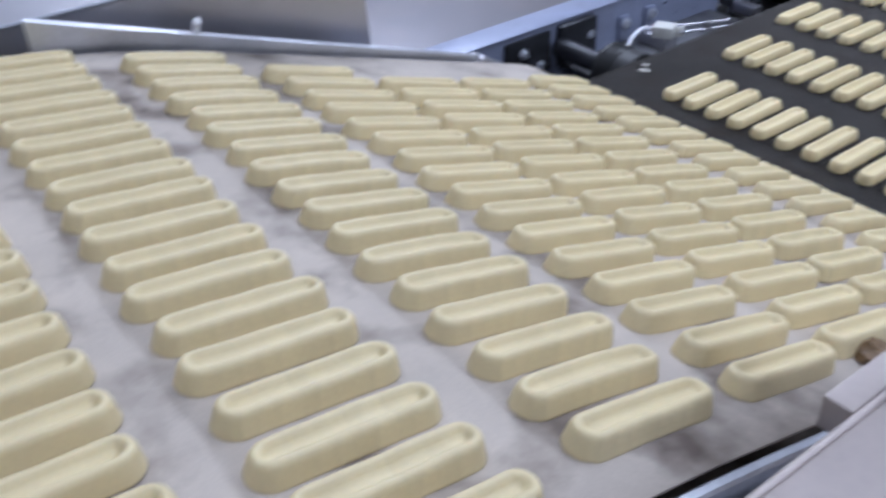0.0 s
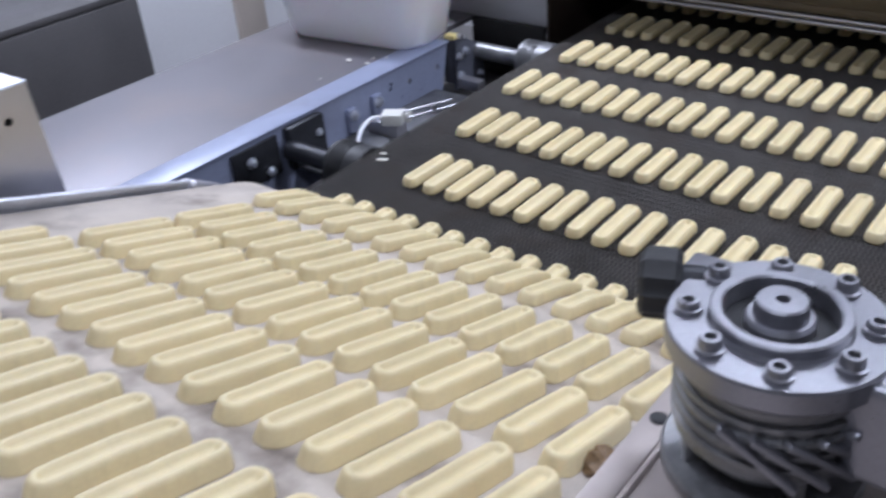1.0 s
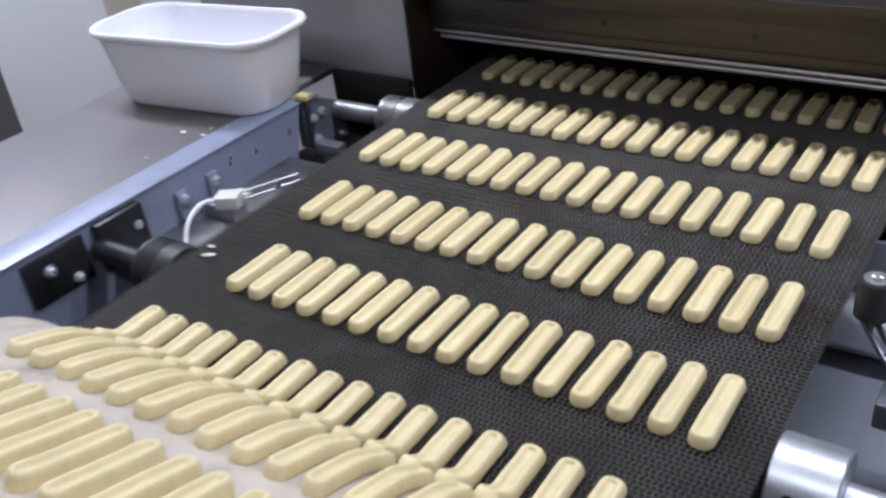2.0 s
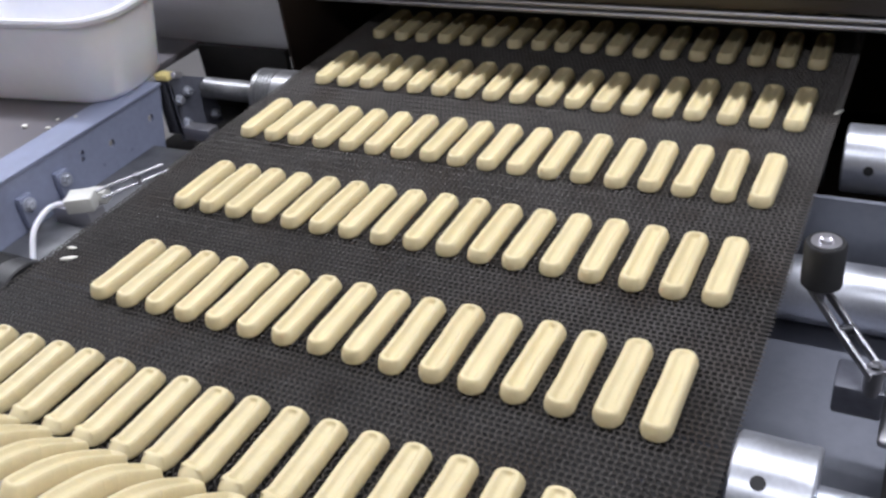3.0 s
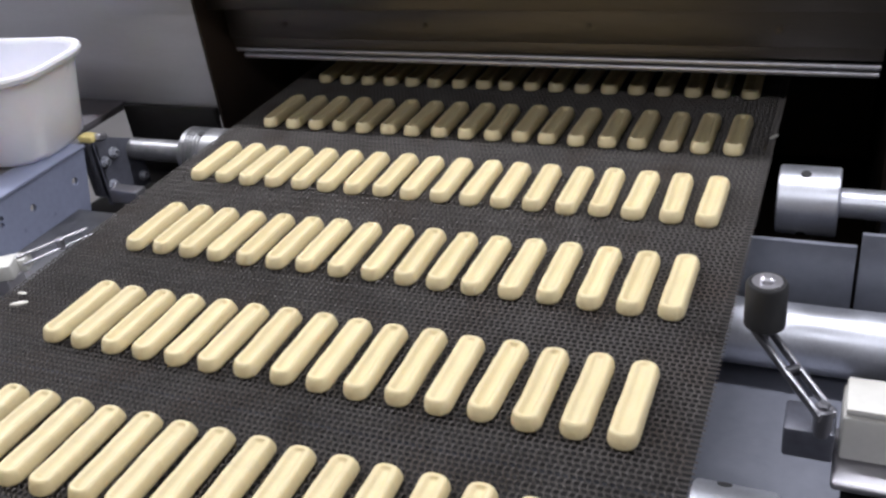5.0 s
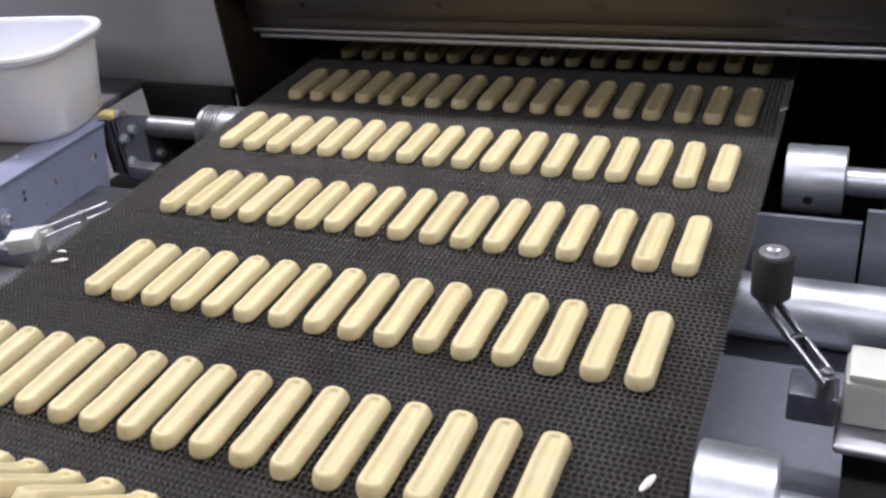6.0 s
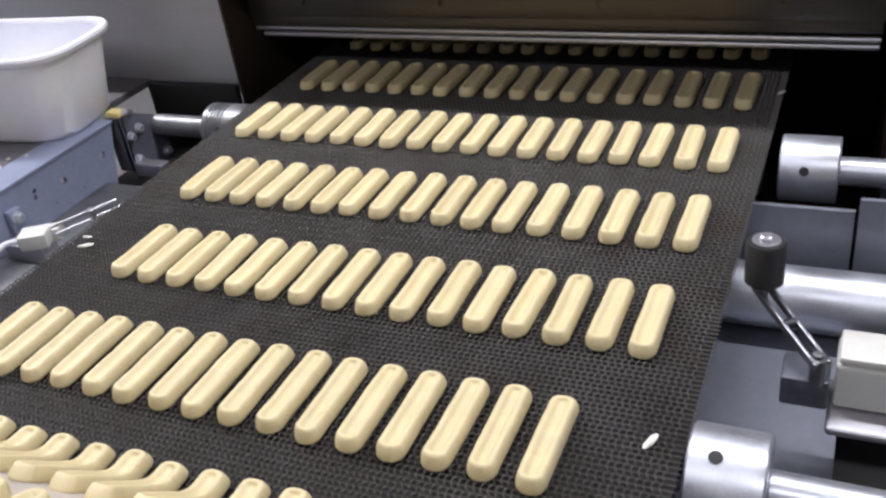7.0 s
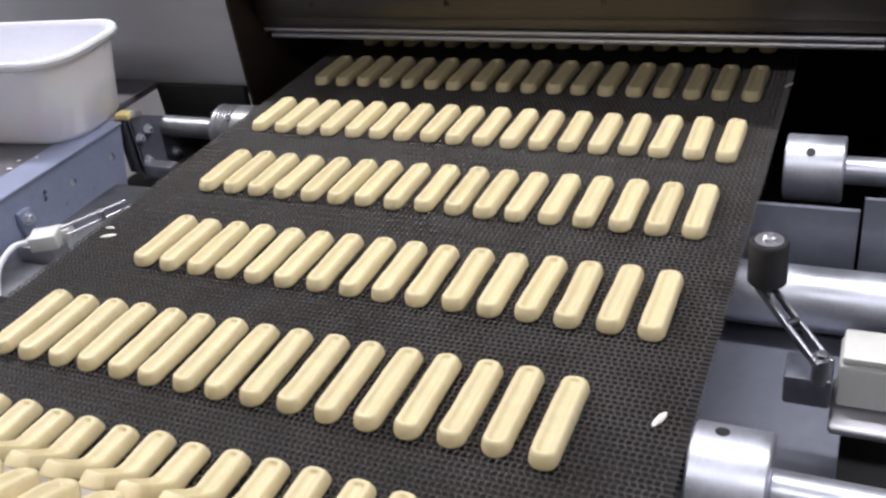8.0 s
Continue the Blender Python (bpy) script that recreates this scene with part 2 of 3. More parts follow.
X0, X1 = -0.141, 0.697


def conveyor_frame():
    f = empty("conveyor_frame", "blue-grey painted steel frame beside the wire belt", "machine frame", 0, 0, BZ)
    bm = bmesh.new()
    holes = [(0.464, -0.043, 0.0065), (0.5575, -0.0435, 0.0065), (0.404, -0.029, 0.0042), (0.4015, -0.039, 0.0042)]
    holed_plate(bm, [(-0.45, -0.145), (0.558, -0.145), (0.598, -0.002), (-0.45, -0.002)], holes, -0.370, -0.3635)
    part("side_plate", bm, BLUE, f, smooth=0)
    bm = bmesh.new()
    box(bm, -0.425, -0.3605, -0.45, 0.600, -0.002, 0.003, 0.0012)
    part("top_flange", bm, BLUE, f)
    bm = bmesh.new()
    box(bm, -0.363, -0.150, 0.12, 0.545, -0.095, -0.089, 0.001)
    part("lower_shelf", bm, CASTD, f, "dull grey sheet shelf")
    bm = bmesh.new()
    box(bm, -0.386, 1.05, -0.35, 0.80, -0.32, -0.31, 0.001)
    part("drip_tray", bm, NEARBLACK, f, "near-black tray beneath the belt")
    bm = bmesh.new()
    box(bm, 0.20, 0.810, 0.585, 0.592, -0.31, -0.047, 0.001)
    box(bm, 0.814, 0.999, 0.583, 0.590, -0.31, -0.028, 0.001)
    part("cross_plate", bm, SLATE, f, "dark blue cross plate")
    bm = bmesh.new()
    box(bm, 1.0, 1.008, -0.35, 0.80, -0.31, 0.02, 0.001)
    part("outer_plate", bm, NAVY, f)
    bm = bmesh.new()
    box(bm, -0.3635, -0.355, -0.030, 0.080, -0.085, -0.008, 0.004)
    part("bearing_plate", bm, DARK, f, "oily black bearing plate")
    bolt(f, -0.3545, 0.0095, -0.036, 0.008, 0.010, (1, 0, 0))
    bolt(f, -0.3545, 0.050, -0.070, 0.007, 0.009, (1, 0, 0))
    bm = bmesh.new()
    box(bm, -0.3635, -0.345, 0.10, 0.19, -0.088, -0.005, 0.003)
    part("bracket", bm, DARK, f, "black angle bracket")
    bolt(f, -0.3445, 0.172, -0.038, 0.006, 0.007, (1, 0, 0))
    for y, z in ((0.2765, -0.050), (0.350, -0.0485)):
        bm = bmesh.new()
        box(bm, -0.3635, -0.353, y - 0.012, y + 0.012, z - 0.032, z + 0.018, 0.002)
        part("clip", bm, BLUE, f)
        bolt(f, -0.3525, y, z + 0.004, 0.008, 0.009, (1, 0, 0))
    bm = bmesh.new()
    box(bm, -0.363, -0.330, 0.48, 0.550, -0.138, -0.132, 0.001)
    part("foot_lip", bm, BLUE, f)
    # two dark sheets added for the shade between frame end and oven
    bm = bmesh.new()
    box(bm, -0.424, -0.145, 0.606, 0.783, -0.135, -0.128, 0.001)
    part("end_tray", bm, NEARBLACK, f, "dark sheet standing in for shade at the frame end")
    bm = bmesh.new()
    box(bm, -0.424, -0.224, 0.770, 0.783, -0.128, -0.002, 0.001)
    part("end_plate", bm, NEARBLACK, f)
    bm = bmesh.new()
    box(bm, 0.60, 0.815, 0.16, 0.525, -0.176, -0.170, 0.001)
    part("tray_cover", bm, SLATE, f, "slate blue sheet cover")
    # carrier of the shaft at the oven end
    bm = bmesh.new()
    holed_plate(bm, [(0.606, -0.112), (0.708, -0.120), (0.706, -0.050), (0.690, -0.026), (0.612, 0.012), (0.606, 0.008)], [], -0.358, -0.350)
    box(bm, -0.386, -0.350, 0.606, 0.614, -0.10, 0.0, 0.002)
    part("shaft_bracket", bm, NAVY, f, "greasy dark shaft bracket")
    for y, z in ((0.6165, -0.036), (0.640, -0.030), (0.618, -0.080), (0.690, -0.098)):
        bolt(f, -0.349, y, z, 0.007, 0.010, (1, 0, 0))
    bm = bmesh.new()
    box(bm, -0.345, -0.285, 0.60, 0.625, -0.105, -0.080, 0.003)
    part("clamp", bm, STEEL, f)
    bm = bmesh.new()
    rod(bm, (-0.355, 0.640, 0.000), (-0.343, 0.612, 0.012), 0.006)
    part("grease_nipple", bm, STEEL, f)
    return f


conveyor_frame()


def drum(y, z, holes_at, right, name="belt_drum"):
    """A roller under the wire belt with a drilled steel collar at each end; it turns with the belt."""
    d = empty(name, "turned steel belt roller with drilled collars and shaft", "roller", 0, y, z, "belt rollers")
    bm = bmesh.new()
    rod(bm, (-0.13, 0, 0), (0.690, 0, 0), 0.041, 40)
    part("shell", bm, DARK, d, "dark roller shell")
    for x0, x1, side in ((-0.222, -0.146, -1), (right[0], right[1], 1)):
        c = bmesh.new()
        n, r, rh = 60, 0.0445 if y > 0.5 else 0.0485, 0.0062
        turn = Matrix.Translation((x0, 0, 0)) @ Matrix.Rotation(radians(90), 4, "Y")
        grooves = [q for k in range(5) for q in ((r, 0.010 + 0.007 * k), (r - 0.0025, 0.0115 + 0.007 * k), (r - 0.0025, 0.0135 + 0.007 * k), (r, 0.015 + 0.007 * k))] if side < 0 else []
        lathe(c, [(0.017, 0), (r - 0.002, 0), (r, 0.002)] + grooves + [(r, x1 - x0 - 0.002), (r - 0.002, x1 - x0), (0.017, x1 - x0)], turn, n)
        collar = part("collar", c, BRIGHT if side > 0 else (CASTD if y > 0.5 else RUBBER), d)
        for k in range(3):
            a = radians(holes_at + 120 * k)
            p = Vector((right[2] if side > 0 else (x0 + x1) / 2, math.sin(a), math.cos(a)))
            # no hole is cut: a black plug paints its dark inside
            hb = bmesh.new()
            q0 = Vector((p.x, p.y * (r - 0.008), p.z * (r - 0.008)))
            turn = Matrix.Translation(q0) @ Vector((0, p.y, p.z)).to_track_quat("Z", "Y").to_matrix().to_4x4()
            lathe(hb, [(0, 0), (rh, 0), (rh, 0.0086), (0, 0.0086)], turn, 16)
            part("screw_hole", hb, RUBBER, collar, "black disc for the shade in a threaded hole")
    for x0, x1 in ((-0.352, -0.222), (right[1], 1.0)):
        bm = bmesh.new()
        rod(bm, (x0, 0, 0), (x1, 0, 0), 0.019, 28)
        part("shaft", bm, BRIGHT if x0 > 0 else (CASTD if y > 0.5 else DARK), d)
    return d


far_drum = drum(0.69, -0.046 + BZ, -35.4, (0.712, 0.7855, 0.744))
near_drum = drum(0.10, -0.046 + BZ, 11.4, (0.6985, 0.764, 0.7225))

rr = empty("return_roller", "shiny steel return roller below the wire belt", "roller", 0, 0.50, BZ - 0.125)
bm = bmesh.new()
rod(bm, (0.10, 0, 0), (0.965, 0, 0), 0.040, 48)
part("tube", bm, BRIGHT, rr)
bm = bmesh.new()
rod(bm, (0.966, 0, 0), (0.980, 0, 0), 0.036, 32)
part("end_cap", bm, DARK, rr)
bm = bmesh.new()
rod(bm, (0.9805, 0, 0), (0.9995, 0, 0), 0.012, 20)
rod(bm, (-0.386, 0, 0), (0.0995, 0, 0), 0.012, 20)
part("axle", bm, STEEL, rr)


def belt_switch(m, body=CREAM):
    """A belt edge switch: rubber roller on a twin lever arm, with its housing."""
    s = empty("belt_switch", "belt edge switch with black rubber roller on a lever arm", "switch")
    s.matrix_basis = m
    bm = bmesh.new()
    lathe(bm, [(0.006, 0.0), (0.0175, 0.0), (0.0195, 0.002), (0.0195, 0.046), (0.0175, 0.049), (0.006, 0.049)], Matrix.Translation((0, 0, 0.004)), 36)
    part("rubber_roller", bm, RUBBER, s)
    bm = bmesh.new()
    lathe(bm, [(0, 0), (0.014, 0), (0.014, 0.0012), (0.007, 0.0012), (0.007, 0.005), (0.0045, 0.007), (0, 0.007)], Matrix.Translation((0, 0, 0.053)), 20)
    part("washer", bm, STEEL, s)
    bm = bmesh.new()
    rod(bm, (0, 0, -0.016), (0, 0, 0.056), 0.005)
    part("pin", bm, STEEL, s)
    a, b = Vector((0.0, 0.0, -0.006)), Vector((0.060, -0.080, -0.026))
    d = (b - a).normalized()
    side = d.cross(Vector((0, 0, 1))).normalized() * 0.0068
    for sg in (-1, 1):
        bm = bmesh.new()
        turn = Matrix.Translation(a + side * sg) @ d.to_track_quat("X", "Z").to_matrix().to_4x4()
        box(bm, -0.008, (b - a).length + 0.006, -0.0020, 0.0020, -0.0045, 0.0045, 0.0008, turn)
        part("lever", bm, CAST, s)
    bm = bmesh.new()
    mid = (a + b) / 2
    rod(bm, mid - side * 1.2, mid + side * 1.2, 0.0055)
    part("spacer", bm, DARK, s)
    bm = bmesh.new()
    rod(bm, b + Vector((0, 0, -0.026)), b + Vector((0, 0, 0.006)), 0.0085, 24)
    rod(bm, b + Vector((0, 0, 0.006)), b + Vector((0, 0, 0.011)), 0.0055, 6)
    part("pivot", bm, CAST, s)
    bm = bmesh.new()
    box(bm, 0.028, 0.072, -0.086, -0.044, -0.080, -0.046, 0.003)
    part("switch_head", bm, NAVY, s)
    bm = bmesh.new()
    box(bm, 0.076, 0.200, -0.078, -0.026, -0.080, -0.030, 0.004)
    h = part("housing", bm, body, s)
    bm = bmesh.new()
    box(bm, 0.078, 0.198, -0.076, -0.028, -0.0295, -0.021, 0.003)
    part("cover", bm, body, h)
    bm = bmesh.new()
    box(bm, 0.072, 0.26, -0.108, -0.030, -0.092, -0.0815, 0.0045, None, 3)
    part("mounting_plate", bm, STEEL, s)
    return s


belt_switch(pose(0.730, 0.334, BZ + 0.003))


def left_switch():
    s = empty("limit_switch", "small cream limit switch with steel lever and white cable", "switch", -0.285, 0.318, BZ - 0.052)
    bm = bmesh.new()
    box(bm, -0.022, 0.020, -0.020, 0.016, -0.012, 0.012, 0.003, Matrix.Rotation(0.5, 4, "Z"))
    part("housing", bm, CREAM, s)
    bm = bmesh.new()
    box(bm, 0.0, 0.03, 0.008, 0.030, -0.014, 0.006, 0.002, Matrix.Rotation(0.35, 4, "Z"))
    part("switch_head", bm, CREAM, s)
    for k, z in ((0, 0.008), (1, -0.002)):
        bm = bmesh.new()
        rod(bm, (0.012 + 0.010 * k, 0.015, z), (0.064 + 0.008 * k, 0.108 + 0.004 * k, z + 0.002), 0.0022, 10)
        part("lever", bm, STEEL, s)
    bm = bmesh.new()
    rod(bm, (0.046, 0.070, -0.006), (0.046, 0.070, 0.013), 0.0065, 16)
    part("lever_roller", bm, STEEL, s)
    bm = bmesh.new()
    hose(bm, smooth_line([(-0.010, -0.018, 0.004), (-0.018, -0.045, 0.010), (-0.012, -0.085, -0.002), (0.004, -0.115, -0.030)]), 0.0042)
    part("cable", bm, WHITEP, s, "white cable")
    bm = bmesh.new()
    box(bm, -0.06, 0.02, -0.015, 0.015, -0.040, -0.012, 0.002)
    part("support", bm, STEEL, s)


left_switch()

# ---- oven mouth and hood ----
def oven():
    o = empty("oven", "stainless steel oven mouth with a projecting hood", "oven", 0, 0, BZ)
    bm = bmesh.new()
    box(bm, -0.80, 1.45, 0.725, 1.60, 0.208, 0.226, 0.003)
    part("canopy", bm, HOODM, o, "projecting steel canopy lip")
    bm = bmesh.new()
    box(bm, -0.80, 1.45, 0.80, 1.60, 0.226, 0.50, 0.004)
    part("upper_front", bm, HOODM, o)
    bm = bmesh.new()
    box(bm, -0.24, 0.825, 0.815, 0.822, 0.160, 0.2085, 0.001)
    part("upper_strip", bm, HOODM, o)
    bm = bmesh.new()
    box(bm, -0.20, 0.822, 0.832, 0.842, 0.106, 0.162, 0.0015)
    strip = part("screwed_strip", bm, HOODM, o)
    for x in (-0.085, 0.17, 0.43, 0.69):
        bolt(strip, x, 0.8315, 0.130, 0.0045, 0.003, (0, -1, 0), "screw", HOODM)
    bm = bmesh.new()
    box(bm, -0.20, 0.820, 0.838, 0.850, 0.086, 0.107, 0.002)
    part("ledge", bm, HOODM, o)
    bm = bmesh.new()
    rod(bm, (-0.20, 0.846, 0.082), (0.819, 0.846, 0.076), 0.005, 14)
    rod(bm, (-0.19, 0.850, 0.069), (0.818, 0.850, 0.064), 0.005, 14)
    part("edge_rail", bm, STEEL, o, "bright rounded lower edge")
    bm = bmesh.new()
    box(bm, -0.80, -0.225, 0.785, 0.80, -0.02, 0.2085, 0.002)
    part("left_front", bm, PANEL, o, "brushed steel front panel")
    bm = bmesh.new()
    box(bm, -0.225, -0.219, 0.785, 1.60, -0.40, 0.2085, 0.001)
    part("left_cheek", bm, UMBER, o, "dark brown inner cheek")
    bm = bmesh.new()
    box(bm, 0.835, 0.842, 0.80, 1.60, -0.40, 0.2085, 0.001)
    part("right_cheek", bm, UMBER, o, "dark brown inner cheek")
    bm = bmesh.new()
    box(bm, 0.842, 1.45, 0.80, 0.815, -0.60, 0.2085, 0.001)
    part("right_front", bm, NAVY, o)
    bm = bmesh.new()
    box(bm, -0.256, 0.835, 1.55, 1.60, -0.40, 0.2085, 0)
    part("back", bm, UMBER, o)
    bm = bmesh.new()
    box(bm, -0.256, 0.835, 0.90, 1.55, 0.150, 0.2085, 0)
    part("roof", bm, UMBER, o)
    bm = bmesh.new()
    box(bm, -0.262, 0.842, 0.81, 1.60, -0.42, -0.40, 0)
    part("bottom", bm, UMBER, o)


oven()

# ---- worktop, wall board and tub ----
w = empty("worktop", "brushed steel worktop between frame and wall", "worktop", 0, 0, BZ)
bm = bmesh.new()
box(bm, -0.813, -0.4255, -1.9, 0.783, -0.012, 0.0015, 0.002)
part("top", bm, TABLE, w)
bm = bmesh.new()
box(bm, -0.813, -0.4255, -1.9, -1.88, -0.94, -0.012, 0.002)
box(bm, -0.813, -0.79, -1.88, 0.783, -0.94, -0.012, 0.002)
part("support", bm, STEEL, w)

c = empty("low_cabinet", "dark grey laminate cabinet standing by the white wall", "cabinet", 0, 0, 0)
bm = bmesh.new()
box(bm, -2.48, -2.118, -1.30, 0.975, 0.06, 0.735, 0.003)
part("body", bm, GREYP, c)
bm = bmesh.new()
box(bm, -2.48, -2.105, -1.31, 0.979, 0.737, 0.760, 0.004)
part("top", bm, GREYP, c)
for i in range(4):
    bm = bmesh.new()
    box(bm, -2.116, -2.100, -1.295 + 0.5675 * i, -0.7325 + 0.5675 * i, 0.07, 0.73, 0.003)
    part("door", bm, GREYP, c)
bm = bmesh.new()
box(bm, -2.46, -2.16, -1.28, 0.955, 0.0, 0.06, 0.002)
part("plinth", bm, RUBBER, c)


def tub():
    t = empty("plastic_tub", "white rectangular plastic tub standing on the steel worktop", "tub")
    t.matrix_basis = pose(-0.566, 0.566, BZ + 0.003, 0, 0, 6)

    def ring(b, hx, hy, z, rad, n=7):
        vs = []
        for cx, cy, a0 in ((1, 1, 0), (-1, 1, 90), (-1, -1, 180), (1, -1, 270)):
            for k in range(n):
                a = radians(a0 + 90 * k / (n - 1))
                vs.append(b.verts.new((cx * (hx - rad) + rad * math.cos(a), cy * (hy - rad) + rad * math.sin(a), z)))
        return vs

    def skin(b, rings):
        for a, c in zip(rings, rings[1:]):
            for i in range(len(a)):
                b.faces.new((a[i], a[(i + 1) % len(a)], c[(i + 1) % len(a)], c[i]))

    bm = bmesh.new()
    rr = [ring(bm, 0.170, 0.072, 0.005, 0.05), ring(bm, 0.176, 0.077, 0.0, 0.055), ring(bm, 0.186, 0.084, 0.010, 0.06), ring(bm, 0.200, 0.091, 0.080, 0.065),
          ring(bm, 0.213, 0.097, 0.143, 0.068), ring(bm, 0.2105, 0.0945, 0.143, 0.066), ring(bm, 0.197, 0.088, 0.080, 0.062), ring(bm, 0.181, 0.079, 0.012, 0.055)]
    skin(bm, rr)
    bm.faces.new(rr[0][::-1])
    bm.faces.new(rr[-1])
    part("body", bm, WHITEP, t)
    bm = bmesh.new()
    rr = [ring(bm, 0.213, 0.097, 0.136, 0.068), ring(bm, 0.221, 0.104, 0.140, 0.07), ring(bm, 0.224, 0.106, 0.147, 0.072), ring(bm, 0.222, 0.104, 0.1515, 0.07),
          ring(bm, 0.214, 0.098, 0.152, 0.068), ring(bm, 0.2105, 0.0945, 0.146, 0.066), ring(bm, 0.2105, 0.0945, 0.138, 0.066)]
    skin(bm, rr)
    part("rim", bm, WHITEP, t, "flared white rim")


tub()

bm = bmesh.new()
box(bm, -0.375, -0.345, 0.600, 0.622, 0.0, 0.012, 0.004, Matrix.Translation((0, 0, BZ + 0.004)))
tagged(part("tape_scrap", bm, YELLOWM), "yellow scrap stuck on the frame end", "scrap")

for i, (x, y, s) in enumerate(((-0.477, 0.405, 0.006), (-0.43, 0.41, 0.005), (-0.44, 0.44, 0.004), (-0.415, 0.455, 0.004), (-0.46, 0.30, 0.003))):
    bm = bmesh.new()
    bmesh.ops.create_icosphere(bm, subdivisions=1, radius=1)
    for v in bm.verts:
        v.co = Vector((v.co.x * s, v.co.y * s * 0.8, v.co.z * s * 0.5 + s * 0.45)) * (1 + 0.3 * noise.noise(v.co * 3 + Vector((i, 0, 0))))
    ob = part("dough_crumb", bm, FLOUR)
    ob.matrix_basis = pose(x, y, BZ + 0.0015, 0, 0, 40 * i)
    tagged(ob, "pale dough crumb on the steel worktop", "crumb", "crumbs")

# ---- feed conveyor ----
SLOPE, DROP, K_TOP, K_NOSE, K_LOW, FLAT = 0.33, 1.0, 150.0, 150.0, 170.0, 0.275


def slope_line(y):
    return 0.016 - SLOPE * y


def soft_low(a, b, k):
    """The lower of two heights, with the corner rounded off."""
    return min(a, b) - math.log1p(math.exp(-k * abs(a - b))) / k


def feed_height(y):
    """Height of the canvas belt above the wire belt: nearly flat, over the crest, down the slope, steeper towards the nose."""
    top = soft_low(soft_low(FLAT - 0.15 * (y + 0.80), 0.312, K_TOP), slope_line(y), K_TOP)
    return soft_low(top, slope_line(-0.165) - DROP * (y + 0.165), K_NOSE)


def bed_height(y):
    """The way the dough takes: down the canvas belt, then flat on the wire belt."""
    return max(0.0, -soft_low(-feed_height(y), 0.0, K_LOW) - 0.0006)


def feed_conveyor():
    f = empty("feed_conveyor", "canvas feed conveyor sloping down onto the wire belt", "conveyor", 0, 0, BZ)
    ys = [-1.9, -1.5, -1.2, -1.1] + [-1.05 + 0.01 * i for i in range(46)] + [-0.50, -0.40, -0.30] + [-0.25 + 0.01 * i for i in range(13)]
    up = [(y, feed_height(y)) for y in ys]
    ang = math.atan(DROP)
    cy, cz, r = -0.13 - 0.009 * math.sin(ang), feed_height(-0.13) - 0.009 * math.cos(ang), 0.009
    nose = [(cy + r * math.sin(ang + a), cz + r * math.cos(ang + a)) for a in (0.3, 0.7, 1.1, 1.5, 1.9, 2.3, 2.7)]
    back = [(y, feed_height(y) - 0.022 - 0.05 * min(1, max(0, (-0.2 - y) * 3))) for y in (-0.2, -0.4, -0.6, -0.75, -1.0, -1.9)]
    loop = up + nose + back
    bm = bmesh.new()
    xs = [-0.125 + 0.790 * i / 12 for i in range(13)]
    grid = [[bm.verts.new((x, y, z)) for x in xs] for y, z in loop]
    for a, b in zip(grid, grid[1:]):
        for i in range(len(xs) - 1):
            bm.faces.new((a[i], a[i + 1], b[i + 1], b[i]))
    belt = part("canvas_belt", bm, CANVAS, f, "stained grey canvas belt dusted with flour", smooth=1.2)
    sol = belt.modifiers.new("thick", "SOLIDIFY")
    sol.thickness, sol.offset = 0.0025, -1

    def rail(name, x0, x1, below, above, mat, y0, y1, label="", straight=False):
        b = bmesh.new()
        n = 40
        sec = []
        for i in range(n + 1):
            y = y0 + (y1 - y0) * i / n
            z = 0.120 + 0.354 * (-0.289 - y) if straight else feed_height(y)
            sec.append([b.verts.new((x, y, z + dz)) for x, dz in ((x0, -below), (x1, -below), (x1, above - 0.002), (x1 - 0.002, above), (x0 + 0.002, above), (x0, above - 0.002))])
        for a, c in zip(sec, sec[1:]):
            for k in range(6):
                b.faces.new((a[k], a[(k + 1) % 6], c[(k + 1) % 6], c[k]))
        b.faces.new(sec[0])
        b.faces.new(sec[-1][::-1])
        return part(name, b, mat, f, label, smooth=0.5)

    rail("side_rail", -0.146, -0.138, 0.040, 0.0, BRIGHT, -0.86, -0.262, "worn bright steel side rail", True)
    rail("side_rail", 0.667, 0.676, 0.05, -0.006, BRIGHT, -1.9, -0.20, "bright steel side rail")
    b = bmesh.new()
    box(b, -0.160, -0.128, -0.035, 0.035, -0.010, 0.010, 0.006, Matrix.Translation((0, -0.238, 0.084)) @ Matrix.Rotation(radians(-32), 4, "X"), 3)
    part("rail_end", b, STEEL, f, "floury rounded rail end")
    b = bmesh.new()
    rod(b, (-0.12, cy, cz), (0.66, cy, cz), 0.006, 16)
    part("nose_bar", b, BRIGHT, f)
    b = bmesh.new()
    rod(b, (-0.143, -0.678, 0.240), (-0.143, -0.675, 0.268), 0.005)
    rod(b, (-0.143, -0.675, 0.268), (-0.135, -0.675, 0.272), 0.005)
    part("peg", b, WHITEP, f, "small white peg on the rail")
    b = bmesh.new()
    box(b, -0.12, 0.66, -1.88, -0.9, 0.08, 0.19, 0.003)
    part("belt_bed", b, STEEL, f)
    rail("edge_bracket", 0.6815, 0.6925, 0.06, -0.020, BRIGHT, -1.25, -0.60, "shiny bracket under the belt edge")
    for y in (-0.98, -0.87, -0.76, -0.65):
        bolt(f, 0.683, y, feed_height(y) - 0.0165, 0.0022, 0.003, (0, 0, 1), "screw", DARK)


feed_conveyor()


